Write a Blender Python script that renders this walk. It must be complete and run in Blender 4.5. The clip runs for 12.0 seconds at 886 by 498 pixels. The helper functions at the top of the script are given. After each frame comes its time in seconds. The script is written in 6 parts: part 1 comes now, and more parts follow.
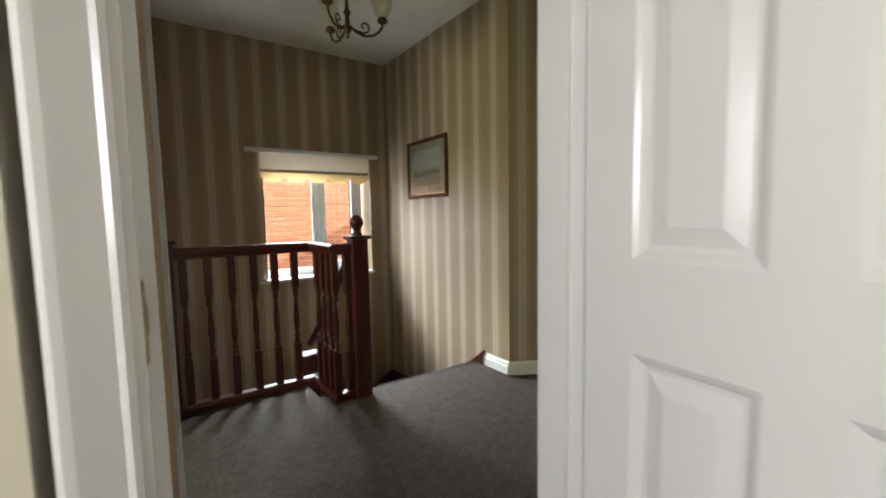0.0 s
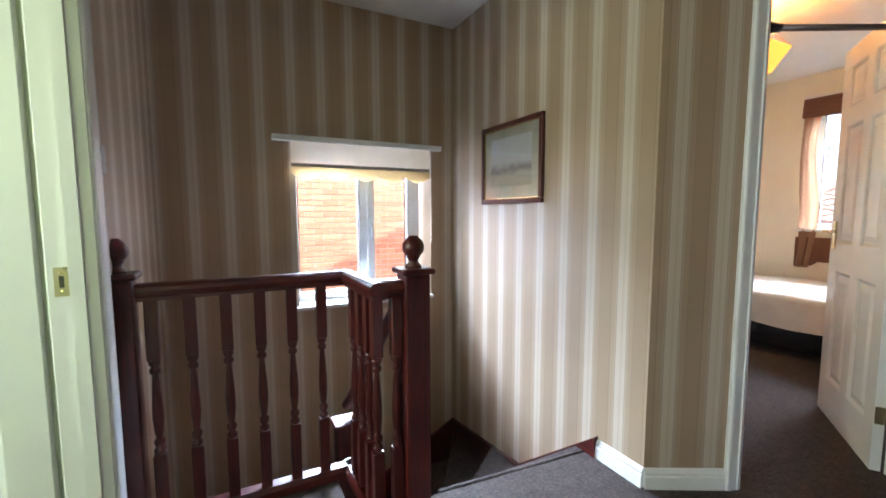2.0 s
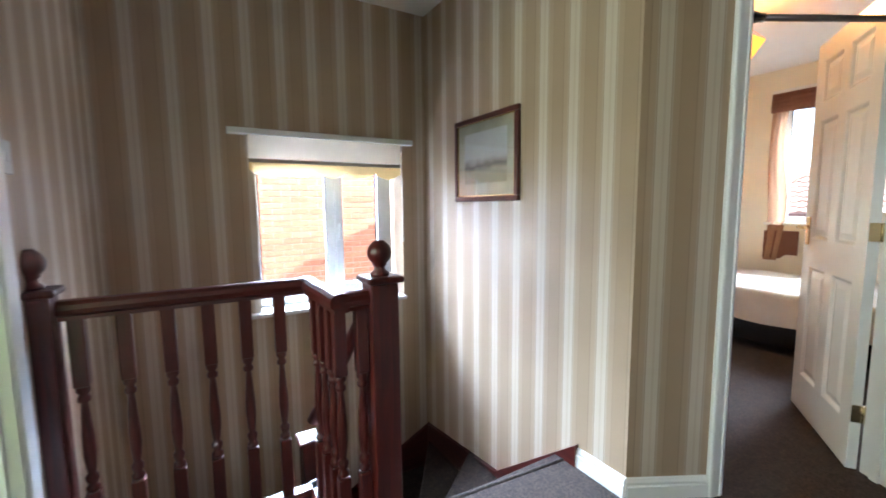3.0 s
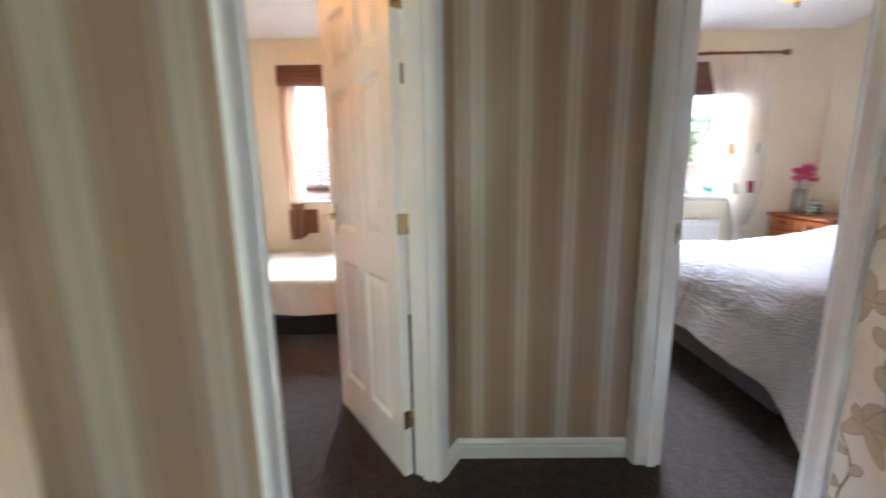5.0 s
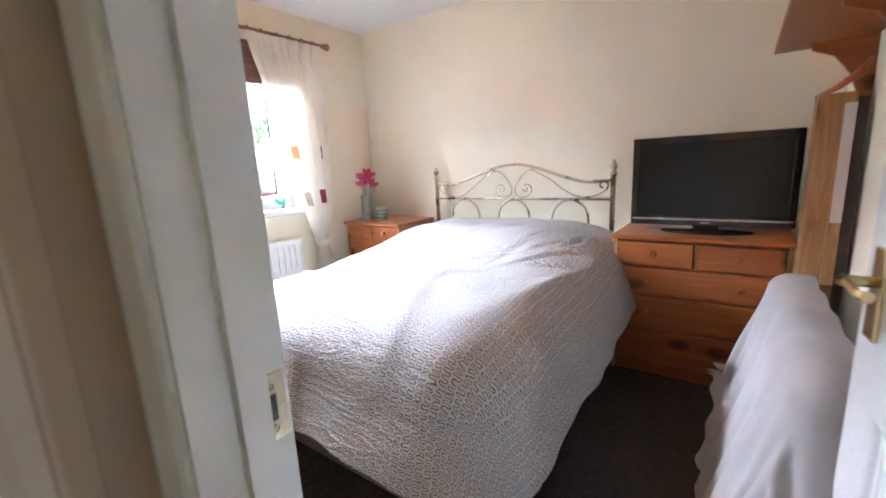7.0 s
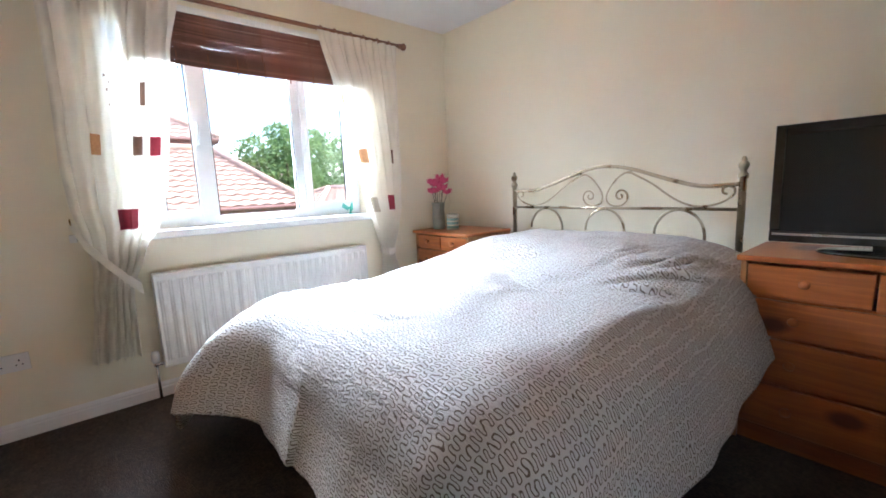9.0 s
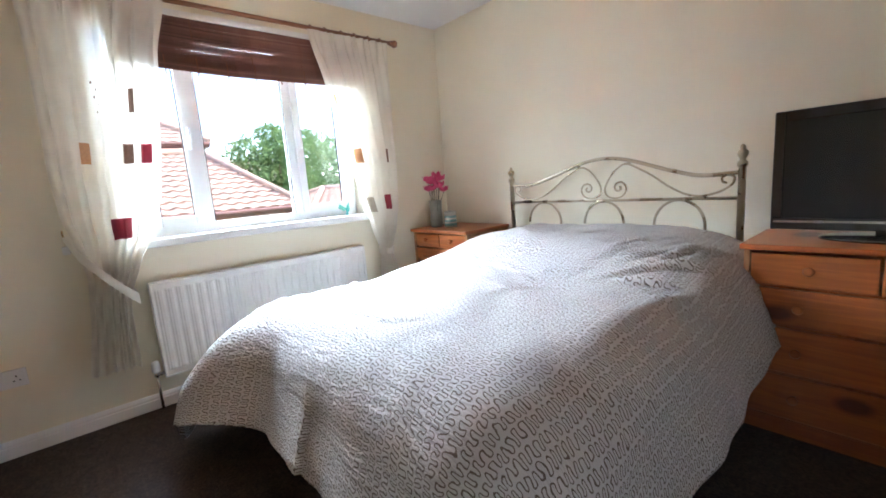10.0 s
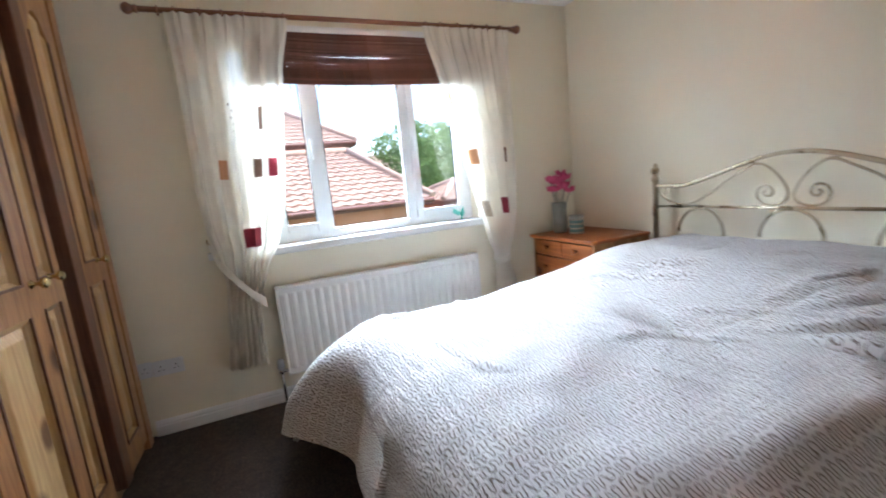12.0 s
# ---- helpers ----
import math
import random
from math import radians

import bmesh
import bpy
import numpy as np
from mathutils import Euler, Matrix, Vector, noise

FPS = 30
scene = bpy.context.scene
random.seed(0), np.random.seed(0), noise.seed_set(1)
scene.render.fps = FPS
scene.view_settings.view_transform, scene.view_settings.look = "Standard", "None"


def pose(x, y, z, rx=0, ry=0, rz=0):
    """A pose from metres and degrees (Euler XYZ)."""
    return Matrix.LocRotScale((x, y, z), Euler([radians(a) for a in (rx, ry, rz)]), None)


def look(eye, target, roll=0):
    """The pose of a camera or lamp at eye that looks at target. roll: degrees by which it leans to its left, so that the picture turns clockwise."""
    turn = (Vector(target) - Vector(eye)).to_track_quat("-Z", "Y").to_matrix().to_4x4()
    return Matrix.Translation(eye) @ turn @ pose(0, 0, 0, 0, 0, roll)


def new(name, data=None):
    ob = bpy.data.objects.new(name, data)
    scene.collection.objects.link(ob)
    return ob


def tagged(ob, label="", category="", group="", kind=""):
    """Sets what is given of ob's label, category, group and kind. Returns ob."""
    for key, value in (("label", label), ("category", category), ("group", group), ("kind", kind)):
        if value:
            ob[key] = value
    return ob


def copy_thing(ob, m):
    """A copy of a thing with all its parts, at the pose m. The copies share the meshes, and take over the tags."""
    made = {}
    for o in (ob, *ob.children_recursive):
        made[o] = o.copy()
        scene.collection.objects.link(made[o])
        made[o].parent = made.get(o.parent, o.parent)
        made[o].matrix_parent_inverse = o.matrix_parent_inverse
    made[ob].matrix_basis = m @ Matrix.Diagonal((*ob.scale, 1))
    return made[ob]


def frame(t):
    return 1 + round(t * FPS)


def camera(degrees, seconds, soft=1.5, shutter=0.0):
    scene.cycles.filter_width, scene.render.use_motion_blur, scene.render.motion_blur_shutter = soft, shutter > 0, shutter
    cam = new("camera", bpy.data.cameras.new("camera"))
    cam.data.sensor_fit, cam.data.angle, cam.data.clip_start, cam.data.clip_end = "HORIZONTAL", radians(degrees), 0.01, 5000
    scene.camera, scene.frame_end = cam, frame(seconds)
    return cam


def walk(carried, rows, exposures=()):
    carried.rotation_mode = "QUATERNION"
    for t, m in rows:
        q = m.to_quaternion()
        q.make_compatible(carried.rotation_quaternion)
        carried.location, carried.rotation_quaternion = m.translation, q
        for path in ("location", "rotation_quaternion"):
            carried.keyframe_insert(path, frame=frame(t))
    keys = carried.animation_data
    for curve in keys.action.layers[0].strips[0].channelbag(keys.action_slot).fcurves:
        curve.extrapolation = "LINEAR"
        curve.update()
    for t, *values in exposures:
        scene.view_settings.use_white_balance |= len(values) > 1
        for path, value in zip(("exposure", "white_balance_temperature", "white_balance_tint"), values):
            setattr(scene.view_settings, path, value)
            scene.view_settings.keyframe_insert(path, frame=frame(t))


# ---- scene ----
cam = camera(94.2, 12.0, soft=1.7, shutter=0.4)
PATH = [
    (0, (-0.076, 2.158, 1.026), (1.054, 3.799, 0.862), -1.1),
    (0.5, (0.003, 2.417, 1.066), (1.037, 4.126, 0.964), -0.3),
    (1, (0.13, 2.672, 1.071), (1.026, 4.457, 0.967), -0.2),
    (1.5, (0.218, 2.874, 1.097), (1.079, 4.672, 0.939), -0.2),
    (2, (0.272, 2.995, 1.119), (1.178, 4.769, 0.939), -0.1),
    (2.5, (0.303, 3.043, 1.142), (1.216, 4.812, 0.944), -0.3),
    (2.7, (0.311, 3.059, 1.144), (1.248, 4.815, 0.944), -0.4),
    (4.3, (0.844, 3.374, 1.192), (2.539, 4.372, 0.831), -1.5),
    (4.5, (0.947, 3.417, 1.214), (2.766, 4.159, 0.842), -1.6),
    (4.7, (1.058, 3.452, 1.208), (2.97, 3.93, 0.837), -1.4),
    (5, (1.231, 3.479, 1.202), (3.197, 3.505, 0.835), -0.9),
    (5.3, (1.409, 3.468, 1.194), (3.33, 3.095, 0.826), -0.9),
    (5.5, (1.527, 3.429, 1.187), (3.39, 2.801, 0.82), -1.0),
    (6, (1.913, 3.237, 1.175), (3.494, 2.065, 0.819), -0.8),
    (6.5, (2.151, 3.046, 1.201), (3.43, 1.541, 0.888), -1.5),
    (7, (2.335, 2.861, 1.224), (3.488, 1.277, 0.825), -2.9),
    (7.1, (2.361, 2.826, 1.221), (3.52, 1.251, 0.803), -3.4),
    (7.2, (2.381, 2.777, 1.203), (3.56, 1.222, 0.767), -3.5),
    (7.3, (2.391, 2.723, 1.189), (3.603, 1.198, 0.737), -3.8),
    (7.4, (2.413, 2.654, 1.16), (3.665, 1.16, 0.71), -3.7),
    (7.5, (2.426, 2.602, 1.162), (3.717, 1.145, 0.702), -3.8),
    (7.7, (2.482, 2.551, 1.118), (3.818, 1.129, 0.676), -3.2),
    (9.3, (2.416, 2.465, 1.122), (3.934, 1.194, 0.837), -2.7),
    (9.5, (2.421, 2.481, 1.12), (3.93, 1.201, 0.835), -3.2),
    (10, (2.451, 2.465, 1.133), (3.945, 1.172, 0.817), -4.4),
    (10.5, (2.484, 2.433, 1.158), (3.993, 1.163, 0.827), -5.5),
    (11, (2.481, 2.375, 1.159), (4.049, 1.18, 0.821), -6.2),
    (11.5, (2.478, 2.3, 1.165), (4.152, 1.258, 0.831), -6.7),
    (12, (2.606, 2.222, 1.221), (4.432, 1.468, 0.904), -5.8),
]
walk(cam, [(t, look(eye, target, roll)) for t, eye, target, roll in PATH],
     [(0.0, 1.6, 7450, 10), (0.5, 1.6, 7450, 20), (0.75, 1.7, 7600, 28), (1.0, 1.7, 8500, 58), (1.5, 2.05, 7000, 30), (2.0, 2.3, 6050, 16), (2.5, 2.42, 5900, 14),
      (4.5, 2.65, 5750, 15), (5.0, 2.6, 5900, 17), (5.5, 2.7, 5900, 13), (6.5, 2.8, 6000, 16), (7.0, 2.8, 5950, 17), (9.5, 2.38, 5900, 11), (10.5, 2.33, 5900, 11), (12.0, 2.05, 5900, 11)])

# ---- world and sun ----
world = bpy.data.worlds.new("world")
scene.world = world
world.use_nodes = True
wn = world.node_tree
sky = wn.nodes.new("ShaderNodeTexSky")
sky.sky_type = "NISHITA"
sky.sun_disc = False
sky.sun_elevation = radians(58)
sky.sun_rotation = radians(202)
wn.links.new(sky.outputs[0], wn.nodes["Background"].inputs[0])
wn.nodes["Background"].inputs[1].default_value = 0.15
sun_data = bpy.data.lights.new("sun", "SUN")
sun_data.energy, sun_data.angle, sun_data.color = 2.6, radians(0.5), (1.0, 0.95, 0.87)
sun = new("sun", sun_data)
sun.matrix_world = look((-1, -4, 6.6), (0, 0, 0))


def window_light(name, place, target, w, h, energy, color=(0.86, 0.93, 1.0)):
    """Sky light that falls into a window from outside and above it."""
    d = bpy.data.lights.new(name, "AREA")
    d.shape, d.size, d.size_y, d.energy, d.color = "RECTANGLE", w, h, energy, color
    o = new(name, d)
    o.matrix_world = look(place, target)
    return o


window_light("skylight_main", (8.2, 1.55, 3.7), (4.2, 1.55, 1.2), 6.0, 2.1, 720, (0.78, 0.90, 1.0))
window_light("skylight_single", (7.6, 4.6, 3.1), (4.6, 4.5, 1.2), 2.2, 1.2, 33)
window_light("skylight_landing", (1.05, 7.5, 2.3), (1.05, 5.3, 1.0), 2.6, 1.0, 310, (0.66, 0.82, 1.0))
window_light("skylight_first_room", (-2.75, 1.4, 1.5), (0, 1.5, 1.2), 1.3, 1.1, 22, (0.80, 0.85, 1.0))
# added lamp at an unseen bathroom window, tinted green to colour the doorway
window_light("green_fill_bathroom", (-2.2, 3.95, 1.5), (1.0, 3.5, 1.1), 0.8, 0.9, 14, (0.89, 1.0, 0.72))


# ---- materials ----
def mat(name, color=(0.5, 0.5, 0.5), rough=0.5, metal=0.0, color2=None, scale=8.0, bump=0.0, bump_scale=60.0, coat=0.0, stretch=(1, 1, 1), detail=4.0, wave=0.0):
    """A principled material with two scales of variation and a fine relief."""
    m = bpy.data.materials.new(name)
    m.use_nodes = True
    n, l = m.node_tree.nodes, m.node_tree.links
    b = n["Principled BSDF"]
    b.inputs["Roughness"].default_value = rough
    b.inputs["Metallic"].default_value = metal
    b.inputs["Coat Weight"].default_value = coat
    b.inputs["Coat Roughness"].default_value = 0.15
    tc = n.new("ShaderNodeTexCoord")
    mp = n.new("ShaderNodeMapping")
    mp.inputs["Scale"].default_value = stretch
    l.new(tc.outputs["Object"], mp.inputs[0])
    c2 = color2 or tuple(c * 0.86 for c in color)
    nz = n.new("ShaderNodeTexNoise")
    nz.inputs["Scale"].default_value = scale
    nz.inputs["Detail"].default_value = detail
    nz.inputs["Distortion"].default_value = wave
    l.new(mp.outputs[0], nz.inputs[0])
    ramp = n.new("ShaderNodeValToRGB")
    ramp.color_ramp.elements[0].position, ramp.color_ramp.elements[1].position = 0.35, 0.65
    ramp.color_ramp.elements[0].color, ramp.color_ramp.elements[1].color = (*c2, 1), (*color, 1)
    l.new(nz.outputs[0], ramp.inputs[0])
    l.new(ramp.outputs[0], b.inputs["Base Color"])
    rr = n.new("ShaderNodeMapRange")
    rr.inputs["To Min"].default_value, rr.inputs["To Max"].default_value = max(rough - 0.06, 0.02), min(rough + 0.06, 1)
    l.new(nz.outputs[0], rr.inputs[0])
    l.new(rr.outputs[0], b.inputs["Roughness"])
    if bump:
        n2 = n.new("ShaderNodeTexNoise")
        n2.inputs["Scale"].default_value = bump_scale
        n2.inputs["Detail"].default_value = 3
        l.new(mp.outputs[0], n2.inputs[0])
        bp = n.new("ShaderNodeBump")
        bp.inputs["Strength"].default_value = bump
        bp.inputs["Distance"].default_value = 0.004
        l.new(n2.outputs[0], bp.inputs["Height"])
        l.new(bp.outputs[0], b.inputs["Normal"])
    return m


def striped_paper():
    """Glossy striped wallpaper: pale satin bands on tan with hairline stripes; runs along the object's x."""
    m = bpy.data.materials.new("striped_wallpaper")
    m.use_nodes = True
    n, l = m.node_tree.nodes, m.node_tree.links
    b = n["Principled BSDF"]
    tc = n.new("ShaderNodeTexCoord")
    sep = n.new("ShaderNodeSeparateXYZ")
    l.new(tc.outputs["Object"], sep.inputs[0])
    mod = n.new("ShaderNodeMath")
    mod.operation = "MULTIPLY"
    mod.inputs[1].default_value = 1 / 0.176
    l.new(sep.outputs[0], mod.inputs[0])
    fr = n.new("ShaderNodeMath")
    fr.operation = "FRACT"
    l.new(mod.outputs[0], fr.inputs[0])
    ramp = n.new("ShaderNodeValToRGB")
    ramp.color_ramp.interpolation = "LINEAR"
    els = ramp.color_ramp.elements
    tan, tan2, pale, pale2, line = (0.41, 0.29, 0.19), (0.45, 0.325, 0.22), (0.60, 0.505, 0.41), (0.55, 0.45, 0.36), (0.34, 0.235, 0.155)
    stops = [(0.0, tan), (0.14, tan), (0.15, line), (0.165, line), (0.175, tan2), (0.30, tan2), (0.31, pale2), (0.335, line), (0.35, pale), (0.47, pale), (0.48, pale2), (0.52, pale2), (0.53, pale), (0.62, pale),
             (0.635, line), (0.65, pale2), (0.68, tan2), (0.80, tan2), (0.81, line), (0.825, tan), (1.0, tan)]
    els[0].position, els[0].color = stops[0][0], (*stops[0][1], 1)
    els[1].position, els[1].color = stops[-1][0], (*stops[-1][1], 1)
    for p, c in stops[1:-1]:
        e = els.new(p)
        e.color = (*c, 1)
    l.new(fr.outputs[0], ramp.inputs[0])
    nz = n.new("ShaderNodeTexNoise")
    nz.inputs["Scale"].default_value = 2.0
    l.new(tc.outputs["Object"], nz.inputs[0])
    mix = n.new("ShaderNodeMixRGB")
    mix.blend_type = "MULTIPLY"
    mix.inputs[0].default_value = 0.25
    l.new(ramp.outputs[0], mix.inputs[1])
    l.new(nz.outputs[0], mix.inputs[2])
    l.new(mix.outputs[0], b.inputs["Base Color"])
    rg = n.new("ShaderNodeMapRange")
    rg.inputs["From Min"].default_value, rg.inputs["From Max"].default_value = 0.15, 0.4
    rg.inputs["To Min"].default_value, rg.inputs["To Max"].default_value = 0.55, 0.29
    bw = n.new("ShaderNodeRGBToBW")
    l.new(ramp.outputs[0], bw.inputs[0])
    l.new(bw.outputs[0], rg.inputs[0])
    l.new(rg.outputs[0], b.inputs["Roughness"])
    fine = n.new("ShaderNodeTexNoise")
    fine.inputs["Scale"].default_value = 300
    mp = n.new("ShaderNodeMapping")
    mp.inputs["Scale"].default_value = (1, 1, 0.1)
    l.new(tc.outputs["Object"], mp.inputs[0])
    l.new(mp.outputs[0], fine.inputs[0])
    bp = n.new("ShaderNodeBump")
    bp.inputs["Strength"].default_value = 0.15
    bp.inputs["Distance"].default_value = 0.002
    l.new(fine.outputs[0], bp.inputs["Height"])
    l.new(bp.outputs[0], b.inputs["Normal"])
    return m


def wood(name, color, color2, rough=0.35, coat=0.3, axis="z", knots=False):
    """Wood with long grain along one axis, and knots where the board shows them."""
    stretch = {"z": (14, 14, 0.9), "x": (0.9, 14, 14), "y": (14, 0.9, 14)}[axis]
    m = mat(name, color, rough, 0.0, color2, 3.0, 0.15, 30.0, coat, stretch, 5.0, 1.2)
    if knots:
        n, l = m.node_tree.nodes, m.node_tree.links
        tc = n.new("ShaderNodeTexCoord")
        vo = n.new("ShaderNodeTexVoronoi")
        vo.inputs["Scale"].default_value = 6.5
        mp = n.new("ShaderNodeMapping")
        mp.inputs["Scale"].default_value = {"x": (0.6, 0.35, 1), "z": (1, 0.35, 0.6), "y": (1, 0.6, 1)}[axis]
        l.new(tc.outputs["Object"], mp.inputs[0])
        l.new(mp.outputs[0], vo.inputs[0])
        rp = n.new("ShaderNodeValToRGB")
        rp.color_ramp.elements[0].position, rp.color_ramp.elements[0].color = 0.15, (0.16, 0.07, 0.03, 1)
        rp.color_ramp.elements[1].position, rp.color_ramp.elements[1].color = 0.27, (1, 1, 1, 1)
        l.new(vo.outputs["Distance"], rp.inputs[0])
        mx = n.new("ShaderNodeMixRGB")
        mx.blend_type = "MULTIPLY"
        mx.inputs[0].default_value = 0.85
        b = n["Principled BSDF"]
        old = b.inputs["Base Color"].links[0].from_socket
        l.new(old, mx.inputs[1])
        l.new(rp.outputs[0], mx.inputs[2])
        l.new(mx.outputs[0], b.inputs["Base Color"])
    return m


def glowing(name, color, strength):
    m = bpy.data.materials.new(name)
    m.use_nodes = True
    b = m.node_tree.nodes["Principled BSDF"]
    b.inputs["Base Color"].default_value = (*color, 1)
    b.inputs["Emission Color"].default_value = (*color, 1)
    b.inputs["Emission Strength"].default_value = strength
    return m


def glass(name, color=(1, 1, 1), rough=0.0):
    m = bpy.data.materials.new(name)
    m.use_nodes = True
    b = m.node_tree.nodes["Principled BSDF"]
    b.inputs["Base Color"].default_value = (*color, 1)
    b.inputs["Roughness"].default_value = rough
    b.inputs["Transmission Weight"].default_value = 1.0
    b.inputs["IOR"].default_value = 1.45
    return m


def cloth(name, color, see=0.0, color2=None, bump=0.3, scale=6.0, sheer=0.0):
    """Woven cloth; see: how much light it scatters through; sheer: how open its weave is."""
    m = mat(name, color, 0.9, 0.0, color2, scale, bump, 350.0)
    if see:
        n, l = m.node_tree.nodes, m.node_tree.links
        b = n["Principled BSDF"]
        tr = n.new("ShaderNodeBsdfTranslucent")
        tr.inputs[0].default_value = (*color, 1)
        mx = n.new("ShaderNodeMixShader")
        mx.inputs[0].default_value = see
        out = n["Material Output"]
        l.new(b.outputs[0], mx.inputs[1])
        l.new(tr.outputs[0], mx.inputs[2])
        l.new(mx.outputs[0], out.inputs[0])
        if sheer:
            gap, weave = n.new("ShaderNodeBsdfTransparent"), n.new("ShaderNodeMixShader")
            weave.inputs[0].default_value = sheer
            l.new(mx.outputs[0], weave.inputs[1])
            l.new(gap.outputs[0], weave.inputs[2])
            l.new(weave.outputs[0], out.inputs[0])
    return m


STRIPE = striped_paper()
FLORAL = mat("cream_wallpaper", (0.72, 0.65, 0.55), 0.5, bump=0.1, scale=3)
MAGNOLIA = mat("magnolia_paint", (0.785, 0.73, 0.58), 0.72, scale=1.5, bump=0.10, bump_scale=120, color2=(0.76, 0.70, 0.55))
GREENISH = mat("pale_green_paint", (0.66, 0.72, 0.50), 0.6, scale=2)
CEIL = mat("ceiling_paint", (0.78, 0.77, 0.75), 0.9, scale=3, bump=0.35, bump_scale=45, color2=(0.74, 0.73, 0.71))
GLOSS = mat("white_gloss_paint", (0.78, 0.775, 0.755), 0.22, scale=2, bump=0.03, bump_scale=40, color2=(0.75, 0.745, 0.725), coat=0.3)
UPVC = mat("white_plastic_frame", (0.80, 0.81, 0.81), 0.25, scale=3)
CARPET = mat("brown_carpet", (0.080, 0.052, 0.042), 1.0, scale=85, bump=1.0, bump_scale=190, color2=(0.030, 0.021, 0.018), detail=9)


def mottle(m, scale, low):
    """Broad soft patches over a material's own colour."""
    n, l = m.node_tree.nodes, m.node_tree.links
    tc, nz, mr, mx = n.new("ShaderNodeTexCoord"), n.new("ShaderNodeTexNoise"), n.new("ShaderNodeMapRange"), n.new("ShaderNodeMixRGB")
    nz.inputs["Scale"].default_value, nz.inputs["Detail"].default_value, nz.inputs["Roughness"].default_value = scale, 5, 0.7
    mr.inputs["From Min"].default_value, mr.inputs["From Max"].default_value, mr.inputs["To Min"].default_value = 0.36, 0.62, low
    mx.blend_type = "MULTIPLY"
    mx.inputs[0].default_value = 1.0
    b = n["Principled BSDF"]
    l.new(tc.outputs["Object"], nz.inputs[0])
    l.new(nz.outputs[0], mr.inputs[0])
    l.new(b.inputs["Base Color"].links[0].from_socket, mx.inputs[1])
    l.new(mr.outputs[0], mx.inputs[2])
    l.new(mx.outputs[0], b.inputs["Base Color"])


mottle(CARPET, 22, 0.55)
MAHOG = wood("mahogany", (0.085, 0.010, 0.007), (0.045, 0.006, 0.005), 0.34, 0.1)
MAHOGX = wood("mahogany_rail", (0.085, 0.010, 0.007), (0.045, 0.006, 0.005), 0.34, 0.1, "x")
PINE = wood("pine_front", (0.42, 0.125, 0.027), (0.30, 0.085, 0.02), 0.4, 0.25, "x", True)
PINEZ = wood("pine_upright", (0.46, 0.235, 0.092), (0.27, 0.115, 0.042), 0.4, 0.25, "z", True)
PANELPINE = wood("pine_panel", (0.60, 0.385, 0.17), (0.43, 0.24, 0.09), 0.4, 0.25, "z", True)
BRASS = mat("brass", (0.72, 0.58, 0.32), 0.25, 1.0, bump=0.05)
NICKEL = mat("antique_brass", (0.50, 0.43, 0.31), 0.28, 1.0, bump=0.03, color2=(0.42, 0.35, 0.24))
BRONZE = mat("dark_bronze", (0.13, 0.085, 0.045), 0.4, 1.0)
GLASS = glass("window_glass")
BLACK = mat("black_plastic", (0.012, 0.012, 0.014), 0.08, scale=4, coat=0.5)
SCREEN = mat("tv_screen", (0.010, 0.012, 0.015), 0.26, scale=1.0, coat=0.0)
STEEL = mat("dull_steel_bar", (0.22, 0.19, 0.17), 0.35, 0.8)
CHROME = mat("silver_trim", (0.7, 0.7, 0.72), 0.25, 1.0)
RADW = mat("radiator_enamel", (0.78, 0.78, 0.75), 0.3, scale=3)
BASE = mat("bed_base_cloth", (0.13, 0.12, 0.14), 0.95, scale=9, bump=0.3, bump_scale=300)
SHEET = cloth("white_sheet", (0.74, 0.70, 0.68), 0.15)
CURTAIN = cloth("cream_voile", (0.87, 0.82, 0.72), 0.34, sheer=0.09)
BLINDCLOTH = cloth("cream_blind", (0.78, 0.68, 0.54), 0.4)
GOLDCLOTH = cloth("gold_trim_cloth", (0.72, 0.50, 0.22), 0.3)
DARKCLOTH = cloth("brown_blind_cloth", (0.20, 0.085, 0.05), 0.25)
SLATS = cloth("woven_blind", (0.20, 0.095, 0.07), 0.18)
BRICK = mat("red_brick", (0.42, 0.21, 0.13), 0.9, scale=14, bump=0.5, color2=(0.33, 0.15, 0.09))
MORTAR = mat("mortar", (0.42, 0.38, 0.33), 0.95, scale=12)
TILE = mat("clay_roof_tile", (0.45, 0.32, 0.25), 0.85, scale=7, bump=0.3, color2=(0.35, 0.23, 0.175))
GRASS = mat("grass", (0.07, 0.11, 0.03), 0.95, scale=3, bump=0.8, color2=(0.045, 0.075, 0.02))
LEAF = cloth("leaf_green", (0.16, 0.25, 0.09), 0.4, (0.10, 0.17, 0.05), 0.0, 9.0)
BARK = mat("bark", (0.12, 0.085, 0.055), 0.95, scale=9, bump=0.6)


# ---- building helpers ----
def box(bm, x0, x1, y0, y1, z0, z1, mi=0, m=None):
    vs = [bm.verts.new(m @ Vector((x, y, z)) if m else (x, y, z)) for x in (x0, x1) for y in (y0, y1) for z in (z0, z1)]
    out = []
    for f in ((0, 1, 3, 2), (4, 6, 7, 5), (0, 4, 5, 1), (2, 3, 7, 6), (0, 2, 6, 4), (1, 5, 7, 3)):
        face = bm.faces.new([vs[i] for i in f])
        face.material_index = mi
        out.append(face)
    return out


def bevelled(bm, width=0.004, seg=2):
    bmesh.ops.bevel(bm, geom=bm.edges[:], offset=width, segments=seg, profile=0.5, affect="EDGES", clamp_overlap=True)
    return bm


